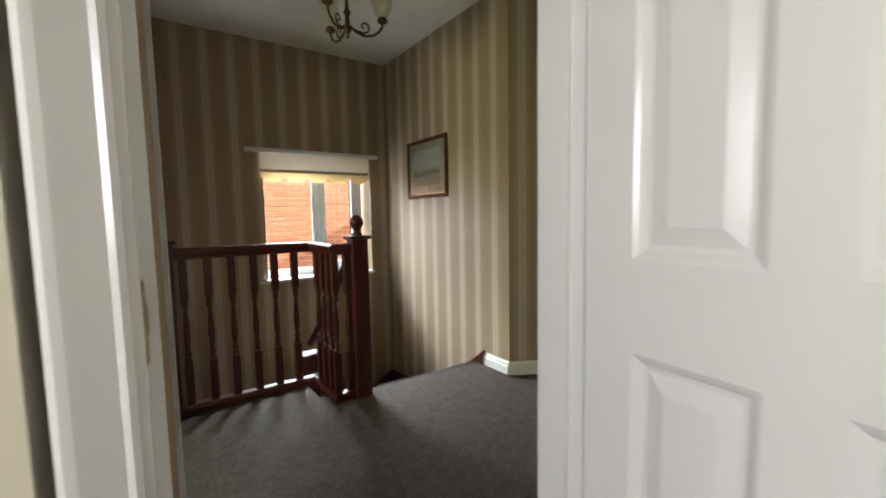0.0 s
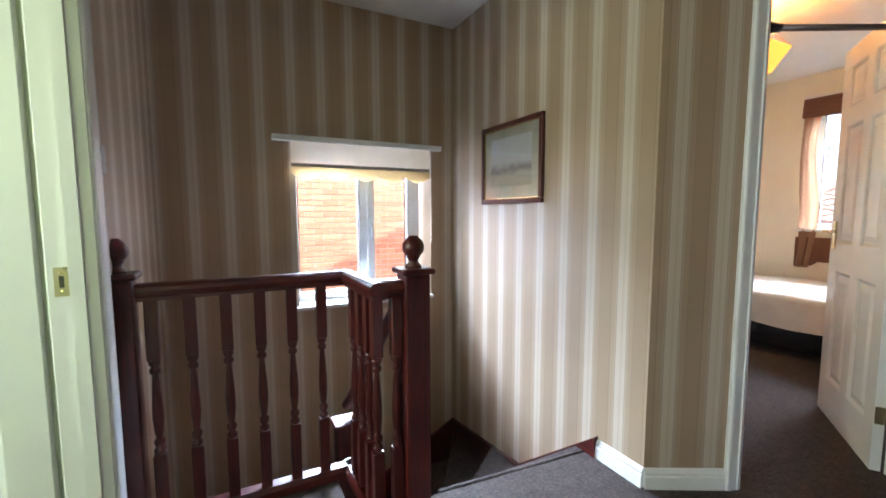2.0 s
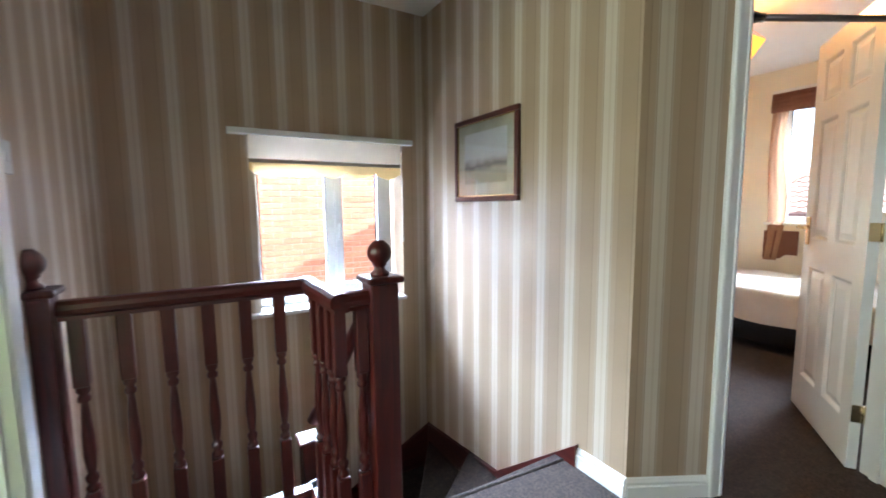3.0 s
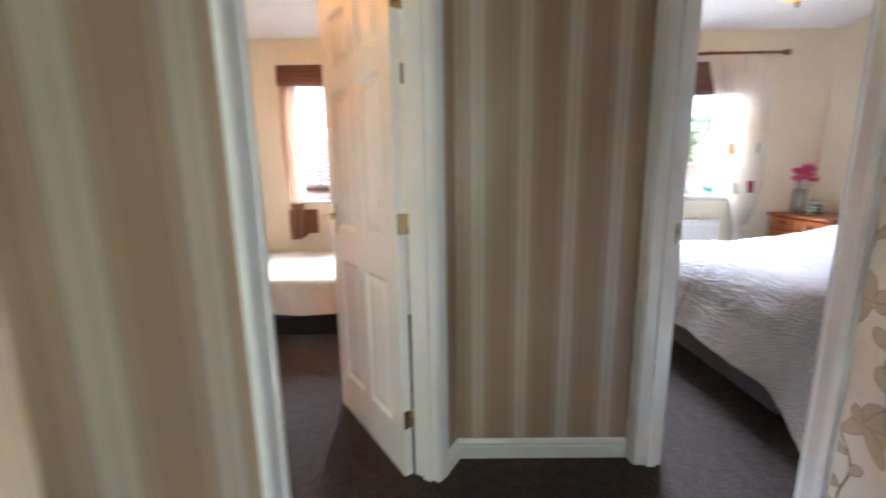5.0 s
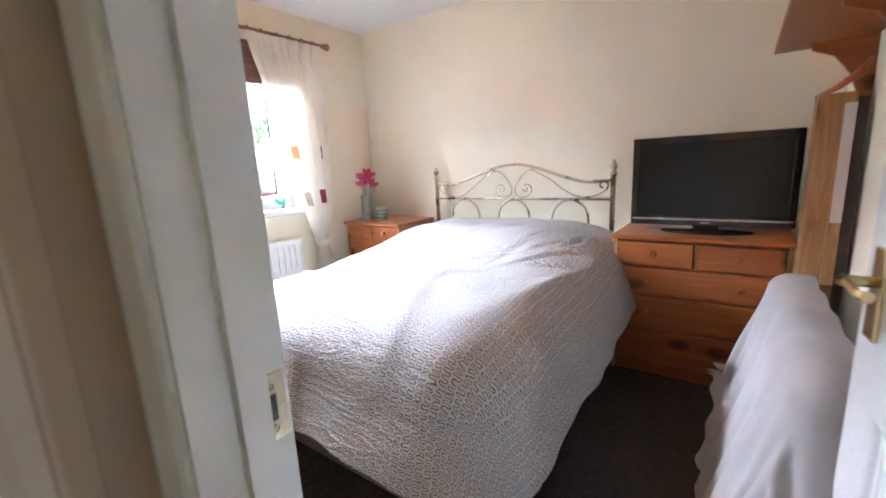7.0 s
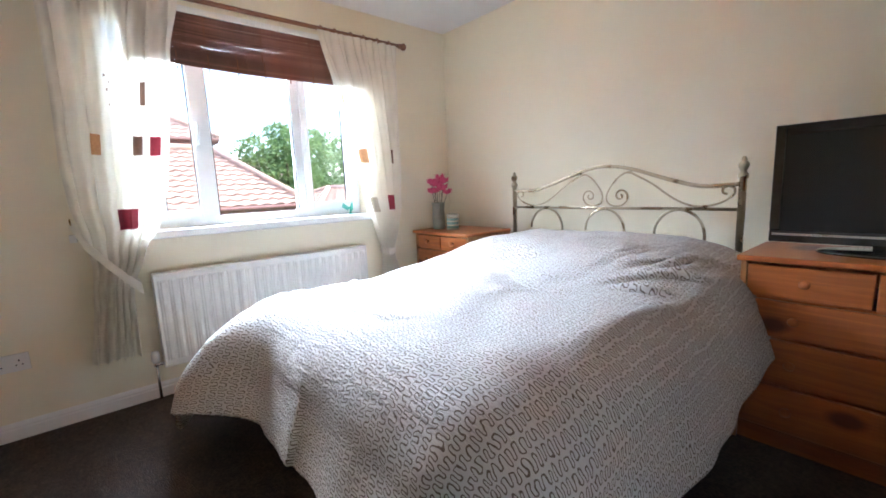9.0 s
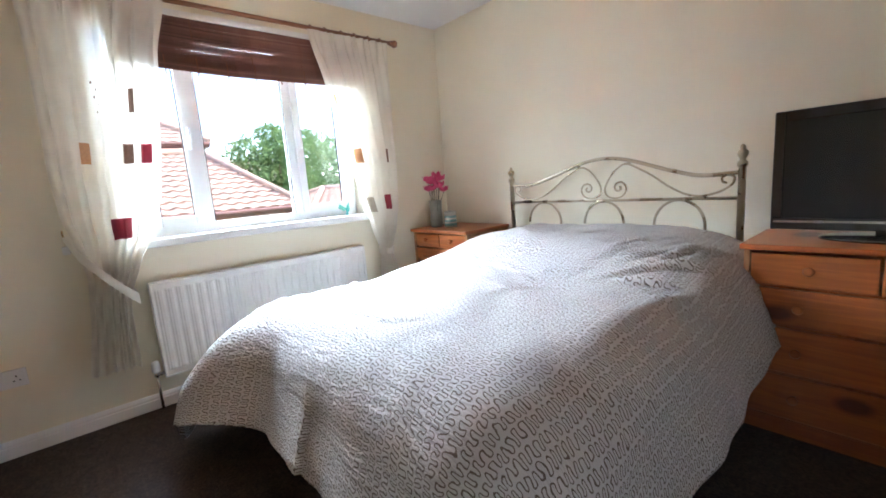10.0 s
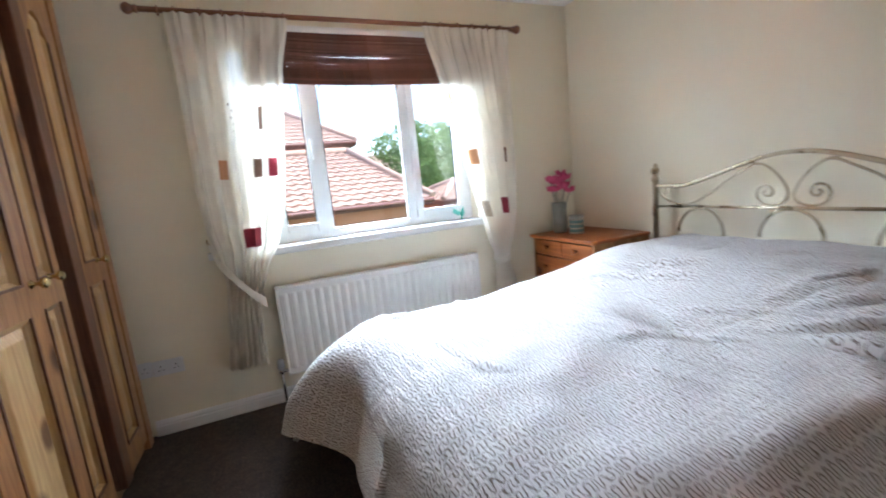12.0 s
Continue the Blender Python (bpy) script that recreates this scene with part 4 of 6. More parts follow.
# ---- main bedroom: bed ----
def squiggle_material():
    """White cotton with rows of grey-brown meander lines, by the cloth's own measure in metres."""
    m = cloth("squiggle_duvet", (0.54, 0.525, 0.515), 0.0, (0.505, 0.49, 0.48), bump=0.4)
    n, l = m.node_tree.nodes, m.node_tree.links

    def math_node(op, a, b=None, c=None):
        k = n.new("ShaderNodeMath")
        k.operation = op
        for i, v in enumerate((a, b, c)):
            if v is None:
                continue
            if isinstance(v, (int, float)):
                k.inputs[i].default_value = v
            else:
                l.new(v, k.inputs[i])
        return k.outputs[0]

    uv = n.new("ShaderNodeUVMap")
    uv.uv_map = "cloth"
    sep = n.new("ShaderNodeSeparateXYZ")
    l.new(uv.outputs[0], sep.inputs[0])
    warp = n.new("ShaderNodeTexNoise")
    warp.inputs["Scale"].default_value = 34
    warp.inputs["Detail"].default_value = 1
    l.new(uv.outputs[0], warp.inputs[0])
    wsep = n.new("ShaderNodeSeparateColor")
    l.new(warp.outputs["Color"], wsep.inputs[0])
    along_row = math_node("MULTIPLY_ADD", wsep.outputs[0], 0.020, sep.outputs[1])
    across = math_node("MULTIPLY_ADD", wsep.outputs[1], 0.022, sep.outputs[0])
    p, pitch, reach = 0.0195, 0.030, 0.0062
    local = math_node("MULTIPLY", math_node("SUBTRACT", math_node("FRACT", math_node("MULTIPLY", across, 1 / pitch)), 0.5), pitch)
    shift = math_node("MULTIPLY_ADD", math_node("LESS_THAN", local, 0.0), p / 2, along_row)
    wrap = math_node("MULTIPLY", math_node("SUBTRACT", math_node("FRACT", math_node("MULTIPLY", shift, 1 / p)), 0.5), p)
    past = math_node("MAXIMUM", math_node("SUBTRACT", math_node("ABSOLUTE", local), reach), 0.0)
    far = math_node("SQRT", math_node("ADD", math_node("MULTIPLY", wrap, wrap), math_node("MULTIPLY", past, past)))
    dist = math_node("ABSOLUTE", math_node("SUBTRACT", far, p / 4))
    line = math_node("LESS_THAN", dist, 0.00145)
    mix = n.new("ShaderNodeMixRGB")
    b = n["Principled BSDF"]
    old = b.inputs["Base Color"].links[0].from_socket
    l.new(line, mix.inputs[0])
    l.new(old, mix.inputs[1])
    mix.inputs[2].default_value = (0.13, 0.10, 0.082, 1)
    l.new(mix.outputs[0], b.inputs["Base Color"])
    # soft crumples that run askew over the cloth
    mp, folds, tiny = n.new("ShaderNodeMapping"), n.new("ShaderNodeTexNoise"), n.new("ShaderNodeTexNoise")
    mp.inputs["Rotation"].default_value = (0, 0, 0.75)
    mp.inputs["Scale"].default_value = (2.2, 7.5, 1)
    l.new(uv.outputs[0], mp.inputs[0])
    for t, sc, dt in ((folds, 1.6, 3), (tiny, 6.0, 2)):
        t.inputs["Scale"].default_value, t.inputs["Detail"].default_value, t.inputs["Distortion"].default_value = sc, dt, 1.4
        l.new(mp.outputs[0], t.inputs[0])
    ridge = math_node("SUBTRACT", 1.0, math_node("MINIMUM", math_node("MULTIPLY", math_node("ABSOLUTE", math_node("SUBTRACT", folds.outputs[0], 0.5)), 7.0), 1.0))
    ridge2 = math_node("SUBTRACT", 1.0, math_node("MINIMUM", math_node("MULTIPLY", math_node("ABSOLUTE", math_node("SUBTRACT", tiny.outputs[0], 0.5)), 6.0), 1.0))
    height = math_node("MULTIPLY_ADD", ridge2, 0.35, ridge)
    relief = n.new("ShaderNodeBump")
    relief.inputs["Strength"].default_value, relief.inputs["Distance"].default_value = 0.55, 0.006
    l.new(height, relief.inputs["Height"])
    l.new(b.inputs["Normal"].links[0].from_socket, relief.inputs["Normal"])
    l.new(relief.outputs[0], b.inputs["Normal"])
    return m


DUVET = squiggle_material()
BX0, BX1, BY0, BY1 = 2.99, 4.39, 0.12, 2.00
t = thing("bed_base", (BX0, BY0, 0), "dark cloth divan bed base under the duvet", "bed")
bm = bmesh.new()
box(bm, 0.02, BX1 - BX0 - 0.02, 0.0, BY1 - BY0 - 0.05, 0.05, 0.30)
part("divan", bevelled(bm, 0.015), BASE, t)
for x in (0.12, 1.28):
    for y in (0.1, 1.7):
        bm = bmesh.new()
        lathe(bm, [(0.02, 0), (0.022, 0.02), (0.018, 0.05)], 12, (x, y, 0))
        part("caster", bm, BLACK, t)
t = thing("mattress", (BX0, BY0, 0.30), "grey-blue mattress on the divan base, mostly under the duvet", "mattress")
bm = bmesh.new()
box(bm, 0, BX1 - BX0, 0, BY1 - BY0 - 0.02, 0, 0.22)
part("mattress_body", bevelled(bm, 0.04, 3), mat("mattress_ticking", (0.45, 0.48, 0.50), 0.8, bump=0.3), t)
for x in (0.38, 1.02):
    t = thing("pillow", (BX0 + x, BY0 + 0.26, 0.525), "plump pillow hidden under the duvet", "pillow", "pillows")
    bm = bmesh.new()
    rows = []
    for j in range(9):
        v = -1 + 2 * j / 8
        rows.append([(0.30 * u * (1 - 0.06 * v * v), 0.21 * v, 0.09 + 0.075 * math.sqrt(max(0, (1 - u ** 4) * (1 - v ** 4)))) for u in [-1 + 2 * i / 10 for i in range(11)]])
    sheet(bm, rows)
    sheet(bm, [[(x2, y2, 0.18 - z2) for x2, y2, z2 in r] for r in rows])
    bmesh.ops.remove_doubles(bm, verts=bm.verts[:], dist=0.002)
    part("pillow_case", bm, SHEET, t)


def smooth(a, b, x):
    k = min(max((x - a) / (b - a), 0), 1)
    return k * k * (3 - 2 * k)


rng = random.Random(12)
CREASES = [(rng.uniform(-0.75, 0.25), rng.uniform(0.2, 1.0), rng.uniform(0.2, 1.5), rng.uniform(0.10, 0.26), rng.uniform(0.006, 0.016)) for _ in range(20)]
CREASES += [(rng.uniform(-0.3, 0.6), rng.uniform(0.5, 1.6), rng.uniform(-0.9, 0.9), rng.uniform(0.12, 0.3), rng.uniform(0.004, 0.009)) for _ in range(14)]
CREASES += [(-0.55, 0.62, 0.75, 0.30, 0.016), (-0.60, 0.42, 1.15, 0.20, 0.018), (-0.66, 0.36, 1.5, 0.16, 0.014)]

CREASES += [(-0.23 + 0.17 * math.cos(a), 0.95 + 0.17 * math.sin(a), a, 0.11, 0.0035) for a in (0.3, 1.1, 1.9, 2.7, 3.6, 4.3, 5.2)]
CREASES += [(0.52 + 0.05 * k, 1.42 + 0.09 * k, 0.25 + 0.28 * k, 0.17, 0.010) for k in range(5)]
CREASES += [(-0.60 + 0.20 * math.cos(a), 0.12 + 0.20 * math.sin(a), a, 0.17, 0.004) for a in (0.9, 1.25, 1.6, 1.95)]


def duvet_point(s, q):
    """s: metres across from the bed's middle, to the window; q: metres down from the headboard."""
    cx, hx, fy = 3.69, 0.60, 1.66
    head = 0.10 if q < 0.1 else 0.0
    hx2 = hx
    ds = max(abs(s) - hx2, 0.0)
    dq = max(q - fy, 0.0)
    d = math.hypot(ds, dq)
    sx = 1 if s > 0 else -1
    out = drop = 0.0
    if d > 0:
        r = 0.19
        arc = r * math.pi / 2
        if d < arc:
            a = d / r
            out, drop = r * math.sin(a), r * (1 - math.cos(a))
        else:
            out, drop = r + (d - arc) * 0.30, r + (d - arc) * 0.954
        drop = min(drop, 0.62)
        if ds > 0 and dq > 0:
            out *= 1 - 0.18 * smooth(0, 0.22, min(ds, dq))
    ux, uy = (ds / d, dq / d) if d > 0 else (0, 0)
    x = cx + sx * min(abs(s), hx2) + sx * ux * out
    y = 0.14 + min(q, fy) + uy * out
    ztop = 0.665 - 0.035 * smooth(0.9, 1.7, q)
    z = ztop + 0.125 * (1 - smooth(0.30, 0.85, q)) * (1 - 0.35 * smooth(0.45, 0.7, abs(s))) + 0.02 * smooth(1.2, 1.6, q) * math.cos(s * 2.2)
    z += 0.022 * noise.noise(Vector((s * 2.3, q * 2.1, 1.0))) + 0.010 * noise.noise(Vector((s * 7, q * 5, 4.0)))
    fold = 0.5 + 0.5 * noise.noise(Vector((s * 3 + 9, q * 3, 7.0)))
    z += 0.006 * fold * (1 - abs(math.sin(6.5 * (s * 0.8 - q * 0.55) + 2.5 * noise.noise(Vector((s * 1.5, q * 1.5, 2)))))) ** 3 * 1.6
    z += 0.003 * (1 - abs(math.sin(9.5 * (s * 0.75 + q * 0.5) + 3.2 * noise.noise(Vector((s * 1.9, q * 1.9, 22)))))) ** 3 * smooth(1.3, 0.3, q)
    z += 0.003 * (1 - abs(math.sin(19 * (s * 0.45 + q * 0.7) + 3 * noise.noise(Vector((s * 2, q * 2, 12)))))) ** 4 * smooth(0.1, 0.5, fold)
    flat = 1 - smooth(0.02, 0.28, d)
    for cs, cq, ang, ln, hh in CREASES:
        ca, sa = math.cos(ang), math.sin(ang)
        lu, lv = (s - cs) * ca + (q - cq) * sa, -(s - cs) * sa + (q - cq) * ca
        lv += 0.05 * lu * lu / ln
        z += hh * math.exp(-(lv / 0.013) ** 2) * smooth(ln, ln * 0.3, abs(lu)) * flat - 0.35 * hh * math.exp(-((lv - 0.03) / 0.02) ** 2) * smooth(ln, ln * 0.3, abs(lu)) * flat
    z -= 0.028 * math.exp(-((s + 0.20) / 0.15) ** 2 - ((q - 0.90 - 0.3 * (s + 0.2)) / 0.075) ** 2)
    z += 0.018 * math.exp(-((s + 0.22) / 0.20) ** 2 - ((q - 1.06) / 0.07) ** 2)
    z += 0.020 * math.exp(-((s + 0.70 - 0.1 * (q - 0.9)) / 0.035) ** 2 - ((q - 0.9) / 0.33) ** 2) * flat
    hang = smooth(0.15, 0.45, d)
    if d > 0.1:
        run = (q if ds > dq else s)
        rip = hang * (0.010 * math.sin(run * 9 + 1.3 * sx) + 0.004 * math.sin(run * 23 + 2)) * min(1, abs(ds - dq) / d * 1.5)
        x += sx * ux * rip
        y += uy * rip
    if s > 0.5:
        x += 0.10 * smooth(0.1, 0.5, ds)
    z = z - drop
    if s < -0.5:
        x -= 0.05 * smooth(0.0, 0.3, ds) * (1 - smooth(1.5, 2.0, q))
    if s < 0 and dq > 0:
        tip = min(ds / 0.5, 1) * min(dq / 0.5, 1)
        x -= 0.19 * tip
        y += 0.06 * tip
    if s > 0.3 and dq > 0:
        y += 0.27 * smooth(0.3, 0.8, s) * smooth(0, 0.4, dq)
        x += 0.08 * smooth(0.4, 0.9, s)
    return Vector((x, y, max(z, 0.035)))


t = thing("duvet", (3.69, 1.1, 0.66), "rumpled white duvet with a grey-brown squiggle pattern", "duvet")
bm = bmesh.new()
uvl = bm.loops.layers.uv.new("cloth")
NS, NQ = 210, 200
S = [-1.10 + 2.26 * i / NS for i in range(NS + 1)]
Q = [-0.02 + 2.20 * j / NQ for j in range(NQ + 1)]
grid = [[bm.verts.new(duvet_point(s, q) - Vector((3.69, 1.1, 0.66))) for s in S] for q in Q]
for j in range(NQ):
    for i in range(NS):
        f = bm.faces.new((grid[j][i], grid[j][i + 1], grid[j + 1][i + 1], grid[j + 1][i]))
        f.smooth = True
        for lp, (a, b) in zip(f.loops, ((i, j), (i + 1, j), (i + 1, j + 1), (i, j + 1))):
            lp[uvl].uv = (S[a], Q[b])
ob = part("duvet_cover", bm, DUVET, t)
sol = ob.modifiers.new("thickness", "SOLIDIFY")
sol.thickness, sol.offset = 0.022, -1

def eased(pts, n):
    """The points with n steps between neighbours on a smooth curve."""
    ps = [pts[0]] + list(pts) + [pts[-1]]
    out = []
    for a, b, c, d in zip(ps, ps[1:], ps[2:], ps[3:]):
        for k in range(n):
            u = k / n
            out.append(tuple(0.5 * (2 * q + (r - p) * u + (2 * p - 5 * q + 4 * r - w) * u * u + (3 * q - p - 3 * r + w) * u ** 3) for p, q, r, w in zip(a, b, c, d)))
    return out + [tuple(pts[-1])]


# headboard
t = thing("headboard", (3.69, 0.085, 0), "antique brass metal headboard with scrolls behind the bed", "headboard")
HW = 0.695
for sx in (-1, 1):
    bm = bmesh.new()
    lathe(bm, [(0.016, 0), (0.016, 1.10), (0.0225, 1.105), (0.0225, 1.125), (0.015, 1.13), (0.013, 1.140), (0.020, 1.152), (0.024, 1.165), (0.020, 1.178), (0.010, 1.186), (0.013, 1.192), (0.007, 1.204), (0.002, 1.208)], 20, (sx * HW, 0, 0))
    part("post", bm, NICKEL, t, "brass post with a turned finial")
bm = bmesh.new()
arch = []
for i in range(41):
    x = -HW + 2 * HW * i / 40
    a = abs(x) / HW
    arch.append((x, 0, 1.078 + 0.125 * (0.5 + 0.5 * math.cos(math.pi * min(a / 0.80, 1))) - 0.008 * math.sin(math.pi * max(a - 0.6, 0) / 0.4)))
tube(bm, arch, 0.011, 12)
part("top_rail", bm, NICKEL, t, "arched brass top rail")
for z in (0.955, 0.45):
    bm = bmesh.new()
    tube(bm, [(-HW, 0, z), (HW, 0, z)], 0.0085, 10)
    part("cross_rail", bm, NICKEL, t)
for x in (-0.42, 0.0, 0.42):
    bm = bmesh.new()
    tube(bm, [(x + 0.125 * math.cos(a), 0, 0.815 + 0.135 * math.sin(a)) for a in [math.pi * i / 20 for i in range(21)]] + [(x - 0.125, 0, 0.6)], 0.0075, 10)
    part("hoop", bm, NICKEL, t)
for sx in (-1, 1):
    bm = bmesh.new()
    curl = [(0.165, 1.166), (0.12, 1.158), (0.08, 1.132), (0.045, 1.092), (0.02, 1.05), (0.012, 1.018), (0.02, 0.99), (0.044, 0.973), (0.078, 0.968), (0.112, 0.976), (0.136, 1.0), (0.140, 1.03),
            (0.124, 1.054), (0.10, 1.060), (0.079, 1.049), (0.072, 1.029), (0.082, 1.012), (0.101, 1.011), (0.110, 1.025), (0.101, 1.036)]
    tube(bm, [(sx * x, 0, z) for x, z in eased(curl, 4)], 0.0058, 8)
    tail = [(sx * x, z) for x, z in ((0.20, 1.135), (0.28, 1.09), (0.36, 1.03), (0.44, 0.985), (0.52, 0.968), (0.60, 0.985), (0.655, 1.02), (0.665, 1.055), (0.64, 1.068), (0.615, 1.055), (0.618, 1.035), (0.635, 1.03))]
    tube(bm, [(x, 0, z) for x, z in eased([(sx * 0.13, 1.160), (sx * 0.16, 1.156)] + tail, 3)], 0.0058, 8)
    part("scroll", bm, NICKEL, t)


# ---- drawers ----
def drawers(name, x0, x1, y0, y1, h, rows, label, category):
    t = thing(name, ((x0 + x1) / 2, y0, 0), label, category)
    hw, dp = (x1 - x0) / 2, y1 - y0
    bm = bmesh.new()
    box(bm, -hw + 0.033, hw - 0.033, 0, 0.012, 0.05, h - 0.025)
    part("back_board", bm, PINEZ, t)
    for sx in (-1, 1):
        bm = bmesh.new()
        box(bm, min(sx * (hw - 0.012), sx * (hw - 0.032)), max(sx * (hw - 0.012), sx * (hw - 0.032)), 0, dp - 0.02, 0.0, h - 0.0245)
        part("side_panel", bm, PINEZ, t)
    bm = bmesh.new()
    box(bm, -hw + 0.033, hw - 0.033, dp - 0.06, dp - 0.04, 0.0, 0.07)
    part("plinth", bm, PINE, t)
    for z0, z1, cols in rows:
        bm = bmesh.new()
        box(bm, -hw + 0.033, hw - 0.033, 0.013, dp - 0.041, z0 - 0.012, z0 - 0.003)
        part("drawer_rail", bm, PINE, t)
    bm = bmesh.new()
    box(bm, -hw, hw, -0.0, dp + 0.005, h - 0.024, h)
    part("top", bevelled(bm, 0.007, 3), PINE, t, "orange pine top with a rounded edge")
    for z0, z1, cols in rows:
        wid = (2 * hw - 0.064) / cols
        for c in range(cols):
            a = -hw + 0.032 + wid * c + 0.004
            b = a + wid - 0.008
            bm = bmesh.new()
            box(bm, a, b, dp - 0.045, dp - 0.020, z0, z1)
            dr = part("drawer", bevelled(bm, 0.003, 1), PINE, t)
            for kx in ([(a + b) / 2] if cols > 1 else [-hw * 0.52, hw * 0.52]):
                bm = bmesh.new()
                lathe(bm, [(0.010, 0), (0.009, 0.010), (0.017, 0.020), (0.018, 0.026), (0.012, 0.031), (0.003, 0.032)], 16, (kx, dp - 0.020, (z0 + z1) / 2 + 0.005), (0, 1, 0))
                part("knob", bm, PINE, dr)
    return t


drawers("chest_of_drawers", 2.10, 2.905, 0.02, 0.48, 0.80, [(0.635, 0.765, 2), (0.475, 0.622, 1), (0.28, 0.462, 1), (0.085, 0.267, 1)], "knotty orange pine chest of drawers with round wooden knobs", "chest of drawers")
drawers("bedside_chest", 4.47, 5.10, 0.03, 0.50, 0.79, [(0.655, 0.755, 2), (0.49, 0.642, 1), (0.29, 0.478, 1), (0.09, 0.278, 1)], "knotty orange pine bedside chest of drawers under a vase", "chest of drawers")

# television
t = thing("television", (2.475, 0.24, 0.80), "black flat-screen television, switched off, on the pine chest", "television")
bm = bmesh.new()
box(bm, -0.37, 0.37, -0.05, 0.03, 0.035, 0.512)
part("casing", bevelled(bm, 0.012, 3), BLACK, t)
bm = bmesh.new()
for c in ((-0.37, -0.335, 0.085, 0.512), (0.335, 0.37, 0.085, 0.512), (-0.335, 0.335, 0.472, 0.512), (-0.37, 0.37, 0.035, 0.085)):
    box(bm, c[0], c[1], 0.03, 0.040, c[2], c[3])
part("bezel", bevelled(bm, 0.003, 1), BLACK, t, "glossy black bezel")
bm = bmesh.new()
box(bm, -0.334, 0.334, 0.0305, 0.034, 0.086, 0.471)
part("screen", bm, SCREEN, t, "dark matt screen")
bm = bmesh.new()
box(bm, -0.36, 0.36, 0.0405, 0.0425, 0.064, 0.073)
part("trim_strip", bm, CHROME, t, "thin silver strip")
bm = bmesh.new()
box(bm, -0.022, 0.022, 0.0405, 0.042, 0.048, 0.054)
part("maker_mark", bm, CHROME, t, "small silver mark")
bm = bmesh.new()
box(bm, -0.06, 0.06, -0.03, 0.0, 0.012, 0.05)
part("neck", bm, BLACK, t)
bm = bmesh.new()
lathe(bm, [(0.22, 0.0), (0.22, 0.006), (0.21, 0.012), (0.05, 0.018)], 40)
for v in bm.verts:
    v.co.y *= 0.55
part("stand", bm, BLACK, t, "oval glossy black stand")

# vase, flowers, tin
t = thing("vase", (4.97, 0.33, 0.79), "grey-green ceramic vase of pink artificial flowers on the pine chest", "vase")
bm = bmesh.new()
lathe(bm, [(0.040, 0), (0.049, 0.012), (0.051, 0.065), (0.049, 0.068), (0.051, 0.072), (0.048, 0.15), (0.052, 0.212), (0.048, 0.212), (0.044, 0.15), (0.044, 0.03), (0.002, 0.016)], 28)
part("vase_body", bm, mat("grey_green_glaze", (0.27, 0.29, 0.25), 0.35, scale=20, color2=(0.22, 0.24, 0.21)), t)
PINK = mat("pink_petal", (0.72, 0.10, 0.24), 0.6, scale=40, color2=(0.58, 0.05, 0.15))
STEM = mat("dark_stem", (0.09, 0.09, 0.05), 0.7)
rng = random.Random(9)
for k in range(14):
    a = 6.28 * k / 14 + rng.uniform(-0.2, 0.2)
    rr = rng.uniform(0.02, 0.15)
    hgt = rng.uniform(0.30, 0.43) - rr * 0.5
    tip = Vector((rr * math.cos(a), rr * math.sin(a), hgt))
    bm = bmesh.new()
    tube(bm, [(0.01 * math.cos(a), 0.01 * math.sin(a), 0.03), (tip.x * 0.45, tip.y * 0.45, 0.17), tip], 0.0018, 5)
    st = part("flower_stem", bm, STEM, t)
    bm = bmesh.new()
    for p in range(6):
        pa = 6.28 * p / 6 + a
        o = Vector((math.cos(pa), math.sin(pa), 0))
        side = Vector((-o.y, o.x, 0)) * 0.026
        pts = [tip, tip + o * 0.028 + side + Vector((0, 0, 0.016)), tip + o * 0.045 + Vector((0, 0, 0.050)), tip + o * 0.028 - side + Vector((0, 0, 0.016))]
        vs = [bm.verts.new(q) for q in pts]
        bm.faces.new((vs[0], vs[1], vs[2]))
        bm.faces.new((vs[0], vs[2], vs[3]))
    part("bloom", bm, PINK, st, "pink petals")
t = thing("tin", (4.835, 0.30, 0.79), "round tin with blue-green bands on the pine chest", "tin")
bm = bmesh.new()
lathe(bm, [(0.047, 0), (0.047, 0.105), (0.044, 0.105)], 32)
part("tin_body", bm, mat("tin_cream", (0.50, 0.50, 0.44), 0.4, scale=50), t)
for z in (0.012, 0.042, 0.072):
    bm = bmesh.new()
    lathe(bm, [(0.0475, z), (0.0485, z + 0.003), (0.0485, z + 0.015), (0.0475, z + 0.018)], 32)
    part("band", bm, mat("teal_band", (0.10, 0.24, 0.25), 0.4, scale=60, color2=(0.2, 0.33, 0.32)), t)
bm = bmesh.new()
lathe(bm, [(0.049, 0.103), (0.049, 0.118), (0.045, 0.122), (0.002, 0.123)], 32)
part("lid", bm, mat("tin_lid", (0.42, 0.45, 0.42), 0.35), t)

